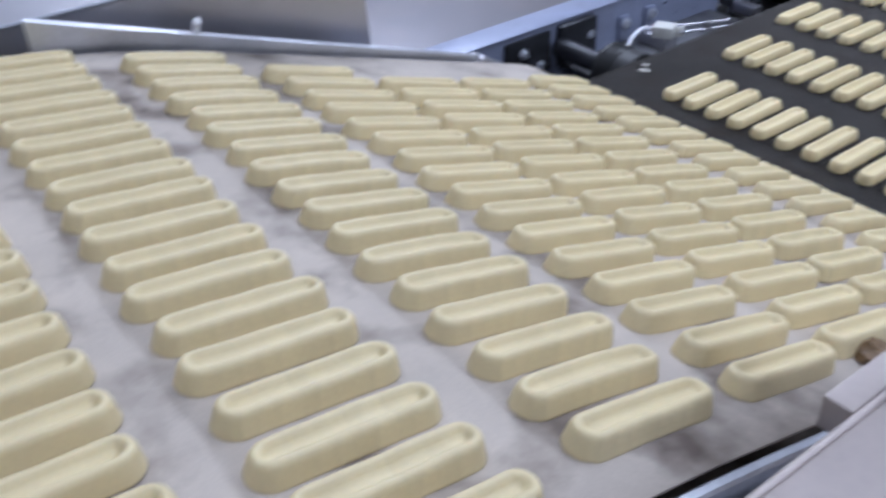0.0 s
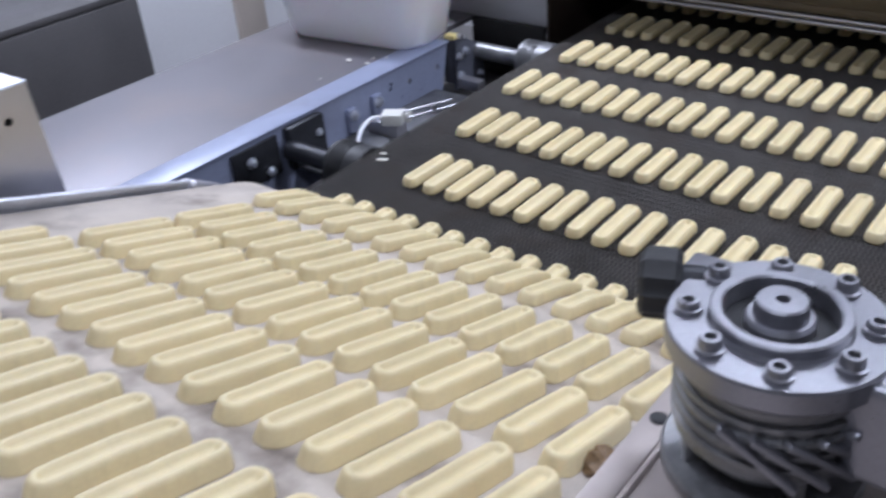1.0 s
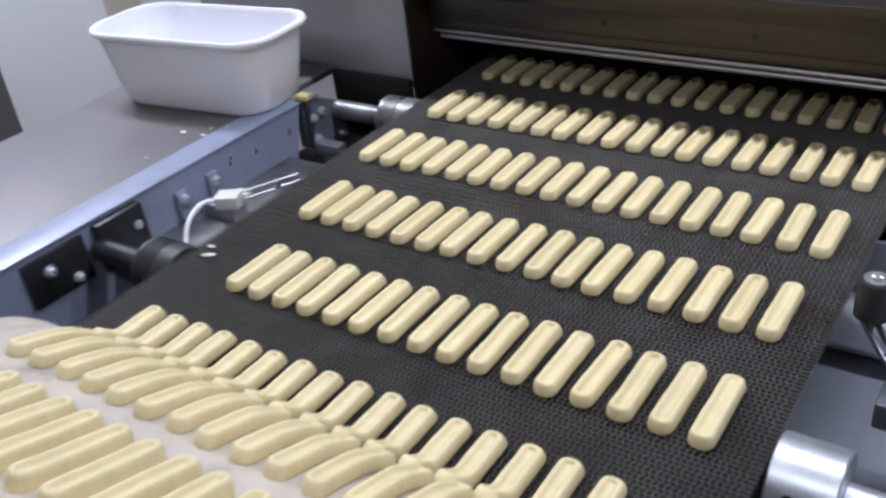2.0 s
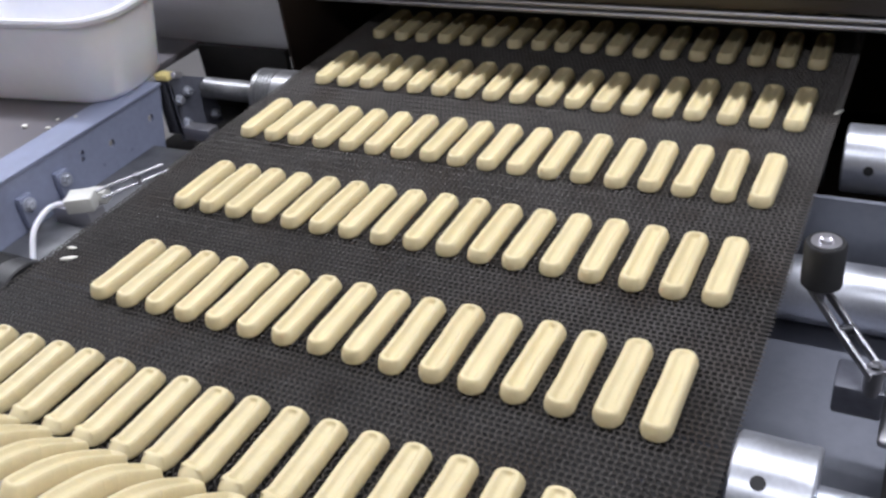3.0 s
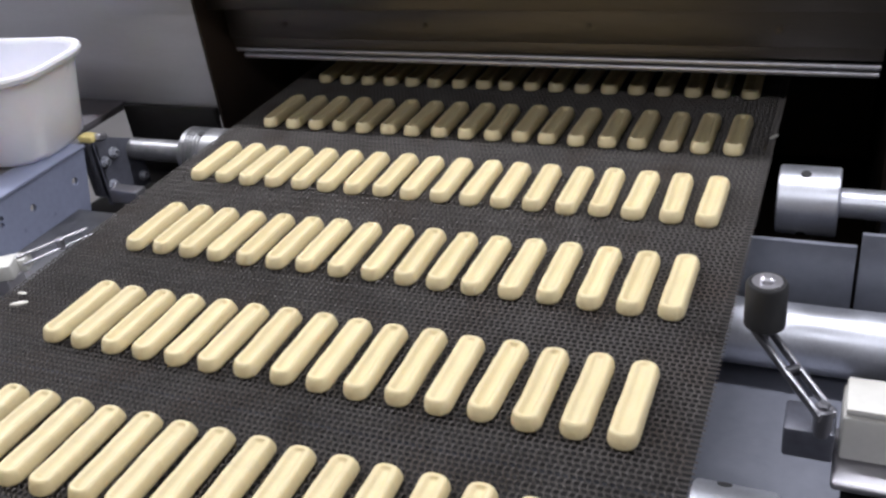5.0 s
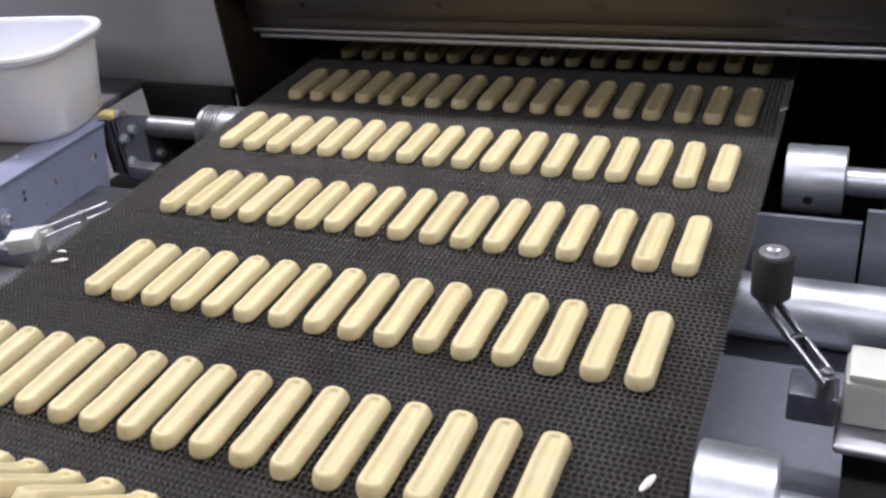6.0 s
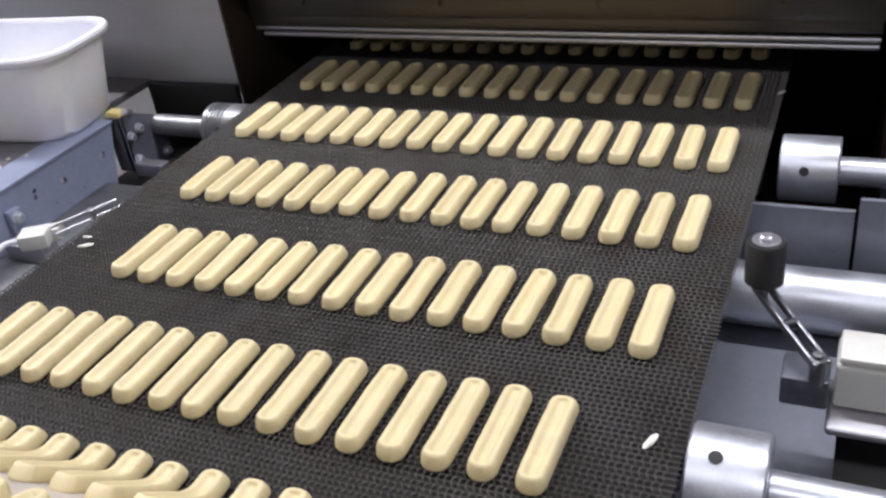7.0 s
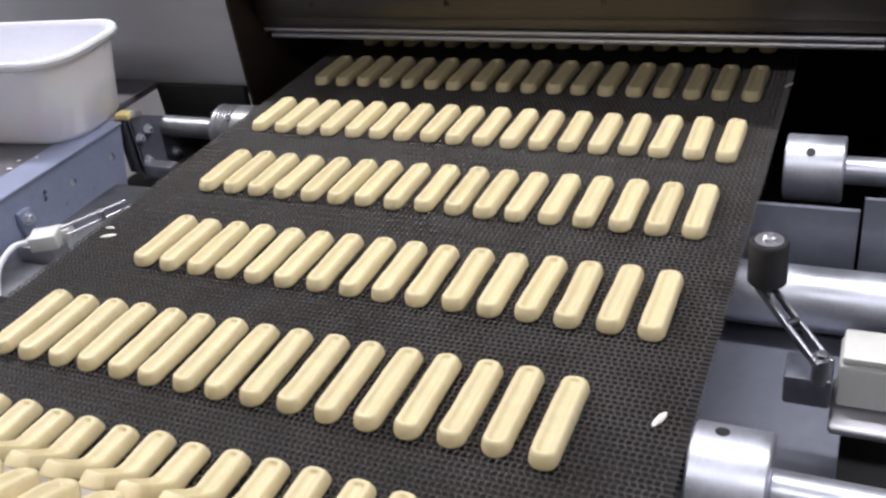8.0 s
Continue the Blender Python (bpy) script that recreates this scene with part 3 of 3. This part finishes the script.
def drive_housing(x0, x1, yend, top, bottom, hole, label, coat):
    h = empty("drive_housing", label, "machine housing", 0, 0, BZ, "drive housings")
    inner = x1 if x1 < 0.3 else x0
    bm = bmesh.new()
    sgn = -1 if inner == x1 else 1
    holed_plate(bm, [(-1.9, bottom), (yend + 0.012, bottom), (yend, top), (-1.9, top)], [(hole[0], hole[1], 0.0055)] if sgn < 0 else [], inner, inner + sgn * 0.003)
    part("side_panel", bm, coat, h, smooth=0)
    bm = bmesh.new()
    box(bm, x0, x1, -1.9, yend, top, top + 0.003, 0.0012)
    part("top_panel", bm, coat, h)
    bm = bmesh.new()
    box(bm, x0 + 0.004, x1 - 0.004, yend - 0.003, yend, bottom, top, 0.001)
    part("end_panel", bm, coat, h)
    bm = bmesh.new()
    far = x0 if inner == x1 else x1
    box(bm, far - 0.0015, far + 0.0015, -1.9, yend - 0.003, bottom, top, 0.0005)
    part("outer_panel", bm, coat, h)
    bm = bmesh.new()
    rod(bm, (inner - sgn * 0.0005, -1.9, top + 0.0025), (inner - sgn * 0.0005, yend, top + 0.0025), 0.0026, 10)
    part("edge_bead", bm, BRIGHT if sgn < 0 else coat, h)
    if sgn > 0:
        bm = bmesh.new()
        box(bm, inner - 0.021, inner - 0.0035, -0.685, yend, top - 0.02, top + 0.003, 0.0012)
        part("side_lip", bm, coat, h)
        bm = bmesh.new()
        lathe(bm, [(0, 0.0008), (0.0042, 0.0008), (0.0055, 0.0), (0.0055, -0.001), (0, -0.001)], Matrix.Translation((inner - 0.012, hole[0], top + 0.0035)), 20)
        part("screw_hole", bm, RUBBER, h, "dark plugged screw hole")
    return h


drive_housing(-0.40, -0.20, -0.413, 0.296, 0.003, (-0.4485, 0.258), "brushed steel drive housing along the feed belt's far side", STEEL)
drive_housing(0.715, 0.96, -0.500, 0.302, -0.05, (-0.541, 0.286), "dull brownish steel drive housing beside the feed belt", HOUSING)


def gear_motor(m):
    g = empty("gear_motor", "cast aluminium gear motor with a bolted round flange", "motor", group="gear motors")
    g.matrix_basis = m
    bm = bmesh.new()
    lathe(bm, [(0, 0.0), (0.051, 0.0), (0.0525, 0.002), (0.0525, 0.007), (0.051, 0.009), (0.030, 0.010), (0.028, 0.013), (0.028, 0.026)], None, 48)
    part("foot_flange", bm, CASTD, g)
    bm = bmesh.new()
    prof = [(0.028, 0.024), (0.044, 0.026), (0.047, 0.030)]
    for i in range(5):
        z = 0.032 + 0.0085 * i
        prof += [(0.0462, z), (0.0462, z + 0.0045), (0.0488, z + 0.0052), (0.0488, z + 0.0078)]
    prof += [(0.0470, 0.0755), (0.050, 0.080)]
    lathe(bm, prof, None, 48)
    body = part("body", bm, CASTD, g, "oily grey gearbox body with cooling rings")
    for i in range(4):
        bm = bmesh.new()
        box(bm, 0.026, 0.043, -0.003, 0.003, 0.008, 0.027, 0.001, Matrix.Rotation(radians(45 + 90 * i), 4, "Z"))
        part("foot_rib", bm, CASTD, body)
    for i in range(7):
        a = radians(-75 + i * 17)
        bm = bmesh.new()
        turn = Matrix.Rotation(a, 4, "Z") @ Matrix.Translation((0.0490, 0, 0.046)) @ Matrix.Rotation(radians(52), 4, "X")
        box(bm, -0.003, 0.0035, -0.0018, 0.0018, -0.024, 0.024, 0.001, turn)
        part("fin", bm, CAST, body)
    bm = bmesh.new()
    lathe(bm, [(0.046, 0.078), (0.053, 0.078), (0.0545, 0.080), (0.0545, 0.091), (0.0535, 0.0925), (0.0345, 0.0925), (0.0335, 0.094), (0.0335, 0.099),
               (0.0325, 0.100), (0.0285, 0.100), (0.0275, 0.099), (0.0270, 0.087), (0.0, 0.087)], None, 56)
    flange = part("flange", bm, CAST, g, "machined pale grey flange", smooth=0.5)
    bm = bmesh.new()
    lathe(bm, [(0.0165, 0.0868), (0.0268, 0.0868), (0.0268, 0.0885), (0.0245, 0.0893), (0.0165, 0.0893)], None, 40)
    part("oil_seal", bm, RUBBER, g, "dark oily seal ring")
    bm = bmesh.new()
    lathe(bm, [(0.017, 0.0865), (0.017, 0.094), (0.0155, 0.096), (0.0135, 0.096), (0.0125, 0.104), (0.0115, 0.105), (0.0035, 0.105), (0.003, 0.098), (0, 0.098)], None, 32)
    part("shaft_boss", bm, CAST, g)
    for i in range(8):
        a = radians(20 + 45 * i)
        x, y = 0.0435 * math.cos(a), 0.0435 * math.sin(a)
        bm = bmesh.new()
        hgt = 0.0065 if i % 2 else 0.0045
        lathe(bm, [(0.0072, 0), (0.0072, 0.0025), (0.0058, 0.003), (0.0055, hgt + 0.001), (0.0048, hgt + 0.002), (0.0030, hgt + 0.002), (0.0027, hgt - 0.002), (0, hgt - 0.002)],
              Matrix.Translation((x, y, 0.0922)), 18)
        part("flange_bolt", bm, CAST, flange)
        bm = bmesh.new()
        lathe(bm, [(0, 0), (0.0027, 0), (0.0027, 0.0008), (0, 0.0008)], Matrix.Translation((x, y, 0.0922 + hgt - 0.0018)), 6)
        part("bolt_socket", bm, RUBBER, flange, "dark hexagon socket")
    # ear and knob
    bm = bmesh.new()
    box(bm, -0.062, -0.030, 0.006, 0.040, 0.079, 0.0918, 0.003)
    part("ear", bm, CAST, g)
    bm = bmesh.new()
    rod(bm, (-0.046, 0.020, 0.084), (-0.062, 0.0135, 0.084), 0.011, 20)
    stub = part("stub", bm, DARK, g)
    bm = bmesh.new()
    d = Vector((-0.93, -0.37, 0.0))
    turn = Matrix.Translation((-0.058, 0.015, 0.084)) @ d.to_track_quat("Z", "Y").to_matrix().to_4x4()
    b = bmesh.new()
    n = 36
    prof = [(0.0, 0.0), (0.0155, 0.0), (0.0190, 0.003), (0.0190, 0.019), (0.0155, 0.022), (0.0, 0.022)]
    lathe(b, prof, None, n)
    for v in b.verts:
        rr = math.hypot(v.co.x, v.co.y)
        if rr > 0.012:
            k = 1 + 0.055 * math.sin(math.atan2(v.co.y, v.co.x) * 12)
            v.co.x *= k
            v.co.y *= k
    merge(bm, b, turn)
    part("knurled_knob", bm, RUBBER, g, "black knurled knob")
    # drive side
    bm = bmesh.new()
    box(bm, 0.030, 0.095, -0.022, 0.045, 0.030, 0.089, 0.006, None, 3)
    part("input_housing", bm, CAST, g)
    bm = bmesh.new()
    rod(bm, (0.094, 0.012, 0.050), (0.17, 0.012, 0.050), 0.042, 40, 0.004)
    motor = part("motor_case", bm, NAVY, g)
    for i in range(14):
        bm = bmesh.new()
        turn = Matrix.Translation((0.134, 0.012, 0.050)) @ Matrix.Rotation(radians(i * 25.7), 4, "X")
        box(bm, -0.034, 0.034, -0.001, 0.001, 0.041, 0.048, 0.0005, turn)
        part("cooling_rib", bm, NAVY, motor)
    return g


motor = gear_motor(pose(0.762, -0.541, BZ + 0.3055))
copy_thing(motor, pose(-0.30, -0.555, BZ + 0.2995, 0, 0, 0))

# ---- dough sticks ----
WID = 0.0300
LEN_MESH, LEN_NOSE, LEN_FEED = 0.115, 0.118, 0.119
PITCH_X = 0.0425


def stick_bm(seed, length, groove=1.0, cut=False):
    """A dough stick: flat underside, round flanks, a long groove pressed into its top; cut ones have slumped flat with cropped corners."""
    bm = bmesh.new()
    half, rad = length / 2 - WID / 2, WID / 2
    if cut:
        rad = 0.0137
        half += 0.0005
    if cut:
        crown = 0.0142
        rings = [(0.94, 0.0), (0.99, 0.0012), (1.0, 0.0035), (0.965, 0.0075), (0.88, 0.0115), (0.78, 0.0136), (0.68, 0.0142), (0.52, 0.0141), (0.42, 0.0129), (0.31, 0.0104), (0.18, 0.0089), (0.05, 0.0086)]
    else:
        crown = 0.0160
        rings = [(0.985, 0.0), (1.0, 0.0010), (0.965, 0.0030), (0.90, 0.0075), (0.83, 0.0118), (0.75, 0.0145), (0.65, 0.0157), (0.53, 0.0160), (0.41, 0.0152), (0.31, 0.0126), (0.20, 0.0110), (0.06, 0.0106)]
    rings = [(r, z if r > 0.5 else crown - (crown - z) * groove) for r, z in rings]
    ends, sides = 13, 8
    loops = []
    for rf, z in rings:
        vs = []
        for side in (1, -1):
            for k in range(ends):
                a = -math.pi / 2 + math.pi * k / (ends - 1)
                c, s = math.cos(a), math.sin(a)
                e = 0.98
                ex = math.copysign(abs(c) ** e, c)
                ey = math.copysign(abs(s) ** e, s)
                if cut:
                    ex, ey = math.copysign(abs(c) ** 0.86, c) - 0.05 * max(0.0, c) * z / 0.0016 * 0.6, math.copysign(abs(s) ** 0.92, s)
                vs.append((side * ey * rad * rf, side * (half + ex * rad * rf), z))
            for k in range(1, sides):
                t = 1 - 2 * k / sides
                vs.append((side * rad * rf, side * half * t, z))
        loops.append(vs)
    made = []
    for vs in loops:
        row = []
        for x, y, z in vs:
            p = Vector((x, y, z))
            j = noise.noise_vector(p * 55 + Vector((seed * 7.3, 0, 0))) * 0.0007 + noise.noise_vector(p * 16 + Vector((0, seed * 5.1, 0))) * 0.0006
            lift = min(1.0, z / 0.004)
            row.append(bm.verts.new(p + Vector((j.x, j.y, j.z * lift))))
        made.append(row)
    n = len(made[0])
    for a, b in zip(made, made[1:]):
        for i in range(n):
            bm.faces.new((a[i], a[(i + 1) % n], b[(i + 1) % n], b[i]))
    bm.faces.new(made[0][::-1])
    last = made[-1]
    # close the groove's bottom across its width
    q = ends - 1
    h = n // 2
    left = [last[(q + i) % n] for i in range(sides + 1)]
    right = [last[(q + h + i) % n] for i in range(sides + 1)][::-1]
    for i in range(sides):
        bm.faces.new((left[i], left[i + 1], right[i + 1], right[i]))
    bm.faces.new([last[(q + sides + i) % n] for i in range(ends)])
    bm.faces.new([last[(q + h + sides + i) % n] for i in range(ends)])
    bmesh.ops.recalc_face_normals(bm, faces=bm.faces)
    return bm


def to_mesh(name, bm):
    me = bpy.data.meshes.new(name)
    for f in bm.faces:
        f.smooth = True
    bm.to_mesh(me)
    bm.free()
    me.materials.append(DOUGH)
    return me


STICKS = [to_mesh("dough_stick", stick_bm(s, LEN_MESH, (0.6, 0.75, 0.9, 1.0, 0.7, 0.85)[s], True)) for s in range(6)]
LONGER = [to_mesh("dough_stick", stick_bm(s + 10, LEN_FEED, 0.95)) for s in range(6)]
SEGS = 10


def slices(length, low):
    """Sticks cut across into pieces, for those that go over a bend: their middles and their meshes."""
    cuts = [-length / 2 + length * i / SEGS for i in range(SEGS + 1)]
    mids = [(a + b) / 2 for a, b in zip(cuts, cuts[1:])]
    out = []
    for s in range(4):
        row = []
        for a, b, mid in zip(cuts, cuts[1:], mids):
            bm = stick_bm(s + 20, length, 0.7, True) if low else stick_bm(s + 20, length, 0.95)
            inner = (a if a > cuts[0] + 1e-6 else -1.0, b if b < cuts[-1] - 1e-6 else 1.0)
            for at, way, clear in ((inner[0], -1, False), (inner[1], 1, False), (inner[0] - 0.0016, -1, True), (inner[1] + 0.0016, 1, True)):
                geom = list(bm.verts) + list(bm.edges) + list(bm.faces)
                bmesh.ops.bisect_plane(bm, geom=geom, plane_co=(0, at, 0), plane_no=(0, way, 0), clear_outer=clear)
            for e in bm.edges:
                if any(abs(e.verts[0].co.y - c) < 1e-5 and abs(e.verts[1].co.y - c) < 1e-5 for c in inner):
                    e.smooth = False
            for v in bm.verts:
                if v.co.y < inner[0] - 1e-5 or v.co.y > inner[1] + 1e-5:
                    v.co.x *= 0.955
                    v.co.z = v.co.z * 0.94 + 0.0003
            bmesh.ops.translate(bm, verts=bm.verts, vec=(0, -mid, 0))
            row.append(to_mesh("dough_piece", bm))
        out.append(row)
    return mids, out


NOSE_CUT, CREST_CUT = slices(LEN_NOSE, True), slices(LEN_FEED, False)

# the way of the dough by its length; s = 0 at the nose
YS = np.arange(-2.2, 1.8, 0.001)
ZS = np.array([bed_height(float(y)) for y in YS])
SS = np.concatenate([[0], np.cumsum(np.hypot(np.diff(YS), np.diff(ZS)))])
SS = SS - np.interp(-0.10, YS, SS)


def on_way(s):
    y = float(np.interp(s, SS, YS))
    e = 0.002
    z = bed_height(y)
    return y, z, math.degrees(math.atan2(bed_height(y + e) - bed_height(y - e), 2 * e))


T_ROW, PITCH_F = PITCH / VM, 0.135
VF = PITCH_F / T_ROW


Y_TAKE = -0.10
S_TAKE = float(np.interp(Y_TAKE, YS, SS))
EARLY = {0: 0.003, 1: 0.020, 2: 0.006, 3: 0.016, 4: 0.022, 5: 0.008, 6: -0.020, 7: -0.045, 8: -0.045}   # rows that run ahead of their place, or behind it


def along(k, t):
    """How far a row's middle is past the nose: at the canvas belt's pace until the wire belt takes it up, then at its pace."""
    tk = (PITCH * (k + 1) - 0.0576 + Y_TAKE - EARLY.get(k, 0.0)) / VM
    if t <= tk:
        return S_TAKE + VF * (t - tk)
    return float(np.interp(Y_TAKE + VM * (t - tk), YS, SS))


MOVES = []       # (object, rows)
rng = random.Random(7)


def mesh_row(j, first, count, pitch=PITCH_X):
    """A row of sticks already lying on the wire belt."""
    for i in range(count):
        ob = new("dough_stick", STICKS[rng.randrange(6)])
        tagged(ob, "pale yellow raw dough stick lying on the black wire belt", "dough stick", "dough sticks")
        x = first + i * pitch + rng.uniform(-0.0012, 0.0012)
        y = PITCH * j + 0.0576 + rng.uniform(-0.0015, 0.0015)
        turn = rng.uniform(-1.2, 1.2) + (180 if rng.random() < 0.5 else 0)
        MOVES.append((ob, [(0.0, pose(x, y, BZ + 0.0012, 0, 0, turn)), (8.0, pose(x, y + VM * 8, BZ + 0.0012, 0, 0, turn))]))


def feed_row(k, first, count, bends, pitch=PITCH_X):
    """A row of sticks on the canvas belt; those that go over a bend are built in pieces that follow it."""
    for i in range(count):
        x = first + i * pitch + rng.uniform(-0.0014, 0.0014)
        off = rng.uniform(-0.002, 0.002)
        turn = rng.uniform(-1.0, 1.0)
        if not bends:
            ob = new("dough_stick", LONGER[rng.randrange(6)])
            rows = []
            for t in (0.0, 8.0):
                y, z, a = on_way(along(k, t) + off)
                rows.append((t, pose(x, y, z + BZ + 0.0002, a, 0, turn)))
            tagged(ob, "pale yellow raw dough stick lying on the canvas belt", "dough stick", "dough sticks")
            MOVES.append((ob, rows))
            continue
        ob = new("dough_stick")
        ob.empty_display_size = 0.02
        tagged(ob, "pale yellow raw dough stick bending over the belt's edge", "dough stick", "dough sticks")
        times = [0.0, 1.0, 2.0, 3.0, 4.0, 5.0, 6.0, 7.0, 8.0]
        base = []
        for t in times:
            y, z, a = on_way(along(k, t) + off)
            base.append(pose(x, y, z + BZ, 0, 0, 0))
        MOVES.append((ob, list(zip(times, base))))
        mids, cut = NOSE_CUT if k < 2 else CREST_CUT
        for mid, me in zip(mids, cut[i * 7 % 4]):
            seg = new("dough_piece", me)
            seg.parent = ob
            rows = []
            for t, b in zip(times, base):
                y, z, a = on_way(along(k, t) + off + mid)
                rows.append((t, b.inverted() @ pose(x, y, z + BZ + 0.0004, a, 0, 0)))
            MOVES.append((seg, rows))


mesh_row(0, -0.0023, 16)
mesh_row(1, -0.0402, 17)
mesh_row(2, -0.0771, 18)
mesh_row(3, -0.0714, 18)
for j in (4, 5, 6):
    mesh_row(j, -0.0725, 18)
feed_row(0, -0.0505, 16, True)
feed_row(1, -0.0160, 16, True)
feed_row(2, 0.0115, 15, True)
feed_row(3, 0.0150, 15, False)
feed_row(4, -0.0185, 16, False)
feed_row(5, -0.0600, 17, True)
feed_row(6, -0.0890, 18, True)
for k in (7, 8):
    feed_row(k, -0.0890, 18, False)

# ---- the wire belt ----
def wire_belt():
    """Woven wire belt: flat spirals joined by cross rods, one sheet of wires."""
    b = empty("wire_belt", "black woven wire mesh oven belt", "belt", 0, 0, BZ)
    px, py, y0, y1 = 0.0066, 0.0066, -0.52, 1.30
    nx, ny = int((X1 - X0) / px), int((y1 - y0) / py)
    verts, faces = [], []
    w = 0.0010
    wr = random.Random(3)
    for j in range(ny):
        yj = y0 + j * py
        for i in range(nx):
            lean = 1 if j % 2 else -1
            xa = X0 + (i + 0.25 + 0.5 * (j % 2)) * px + wr.uniform(-0.0001, 0.0001)
            lift = wr.uniform(-0.0001, 0.0001)
            n = len(verts)
            # one flight of a spiral, rising from a cross rod and dipping under the next
            for u, z in ((-0.05, -0.0028), (0.22, 0.0004), (0.72, 0.0008), (1.05, -0.0028)):
                x, y = xa - lean * 0.5 * px * u, yj + py * u
                verts += [(x - w, y, z - 0.0008), (x, y, z + lift), (x + w, y, z - 0.0008)]
            for k in (0, 3, 6):
                faces += [(n + k, n + k + 1, n + k + 4, n + k + 3), (n + k + 1, n + k + 2, n + k + 5, n + k + 4)]
    for j in range(ny + 1):
        y = y0 + j * py
        n = len(verts)
        for x in (X0 - 0.002, X1 + 0.002):
            verts += [(x, y - 0.0008, -0.0030), (x, y, -0.0019), (x, y + 0.0008, -0.0030)]
        faces += [(n, n + 1, n + 4, n + 3), (n + 1, n + 2, n + 5, n + 4)]
    me = bpy.data.meshes.new("wire_mesh")
    me.from_pydata(verts, [], faces)
    me.materials.append(WIRE)
    ob = new("wire_mesh", me)
    ob.parent = b
    tagged(ob, kind="stuff")
    # solid dark backing, added for the shade seen through the mesh
    bm = bmesh.new()
    box(bm, X0 + 0.001, X1 - 0.001, y0, y1, -0.0062, -0.0052, 0)
    part("underside", bm, NEARBLACK, b, "dark sheet standing in for shade beneath the wires")
    MOVES.append((b, [(0.0, pose(0, 0, BZ)), (8.0, pose(0, VM * 8, BZ))]))


wire_belt()

for x, y, s, turn in ((0.669, -0.105, 0.006, 70), (-0.10, 0.055, 0.006, 30), (-0.115, 0.075, 0.004, 10), (0.696, 0.638, 0.005, 60)):
    bm = bmesh.new()
    bmesh.ops.create_icosphere(bm, subdivisions=2, radius=1)
    for v in bm.verts:
        v.co = Vector((v.co.x * s * 1.8, v.co.y * s * 0.6, v.co.z * s * 0.4 + s * 0.3)) * (1 + 0.25 * noise.noise(v.co * 2.5))
    ob = part("dough_scrap", bm, FLOUR)
    tagged(ob, "white dough scrap stuck to the wire belt", "dough scrap", "dough scraps")
    MOVES.append((ob, [(0.0, pose(x, y, BZ + 0.001, 0, 0, turn)), (8.0, pose(x, y + VM * 8, BZ + 0.001, 0, 0, turn))]))

bm = bmesh.new()
bmesh.ops.create_icosphere(bm, subdivisions=3, radius=1)
for v in bm.verts:
    v.co = Vector((v.co.x * 0.014, v.co.y * 0.024, v.co.z * 0.008 + 0.0055)) * (1 + 0.35 * noise.noise(v.co * 2.2))
crust = tagged(part("crust_lump", bm, BURNT), "brown baked crust lump on the canvas belt's edge", "crust")
rows = []
for t in (0.0, 8.0):
    y, z, a = on_way(-0.440 + VF * t)
    rows.append((t, pose(0.630, y, z + BZ, a, 0, 55)))
MOVES.append((crust, rows))


def motions():
    """Everything that moves: belt, sticks, scraps and the turning rollers."""
    for ob, rows in MOVES:
        walk(ob, rows)
    for d, y, t0 in ((far_drum, 0.69, 8.0), (near_drum, 0.10, 8.0)):
        walk(d, [(t, pose(0, y, -0.046 + BZ, -33.0 * (t - t0), 0, 0)) for t in (0.0, 1.0, 2.0, 3.0, 4.0, 5.0, 6.0, 7.0, 8.0)])


motions()
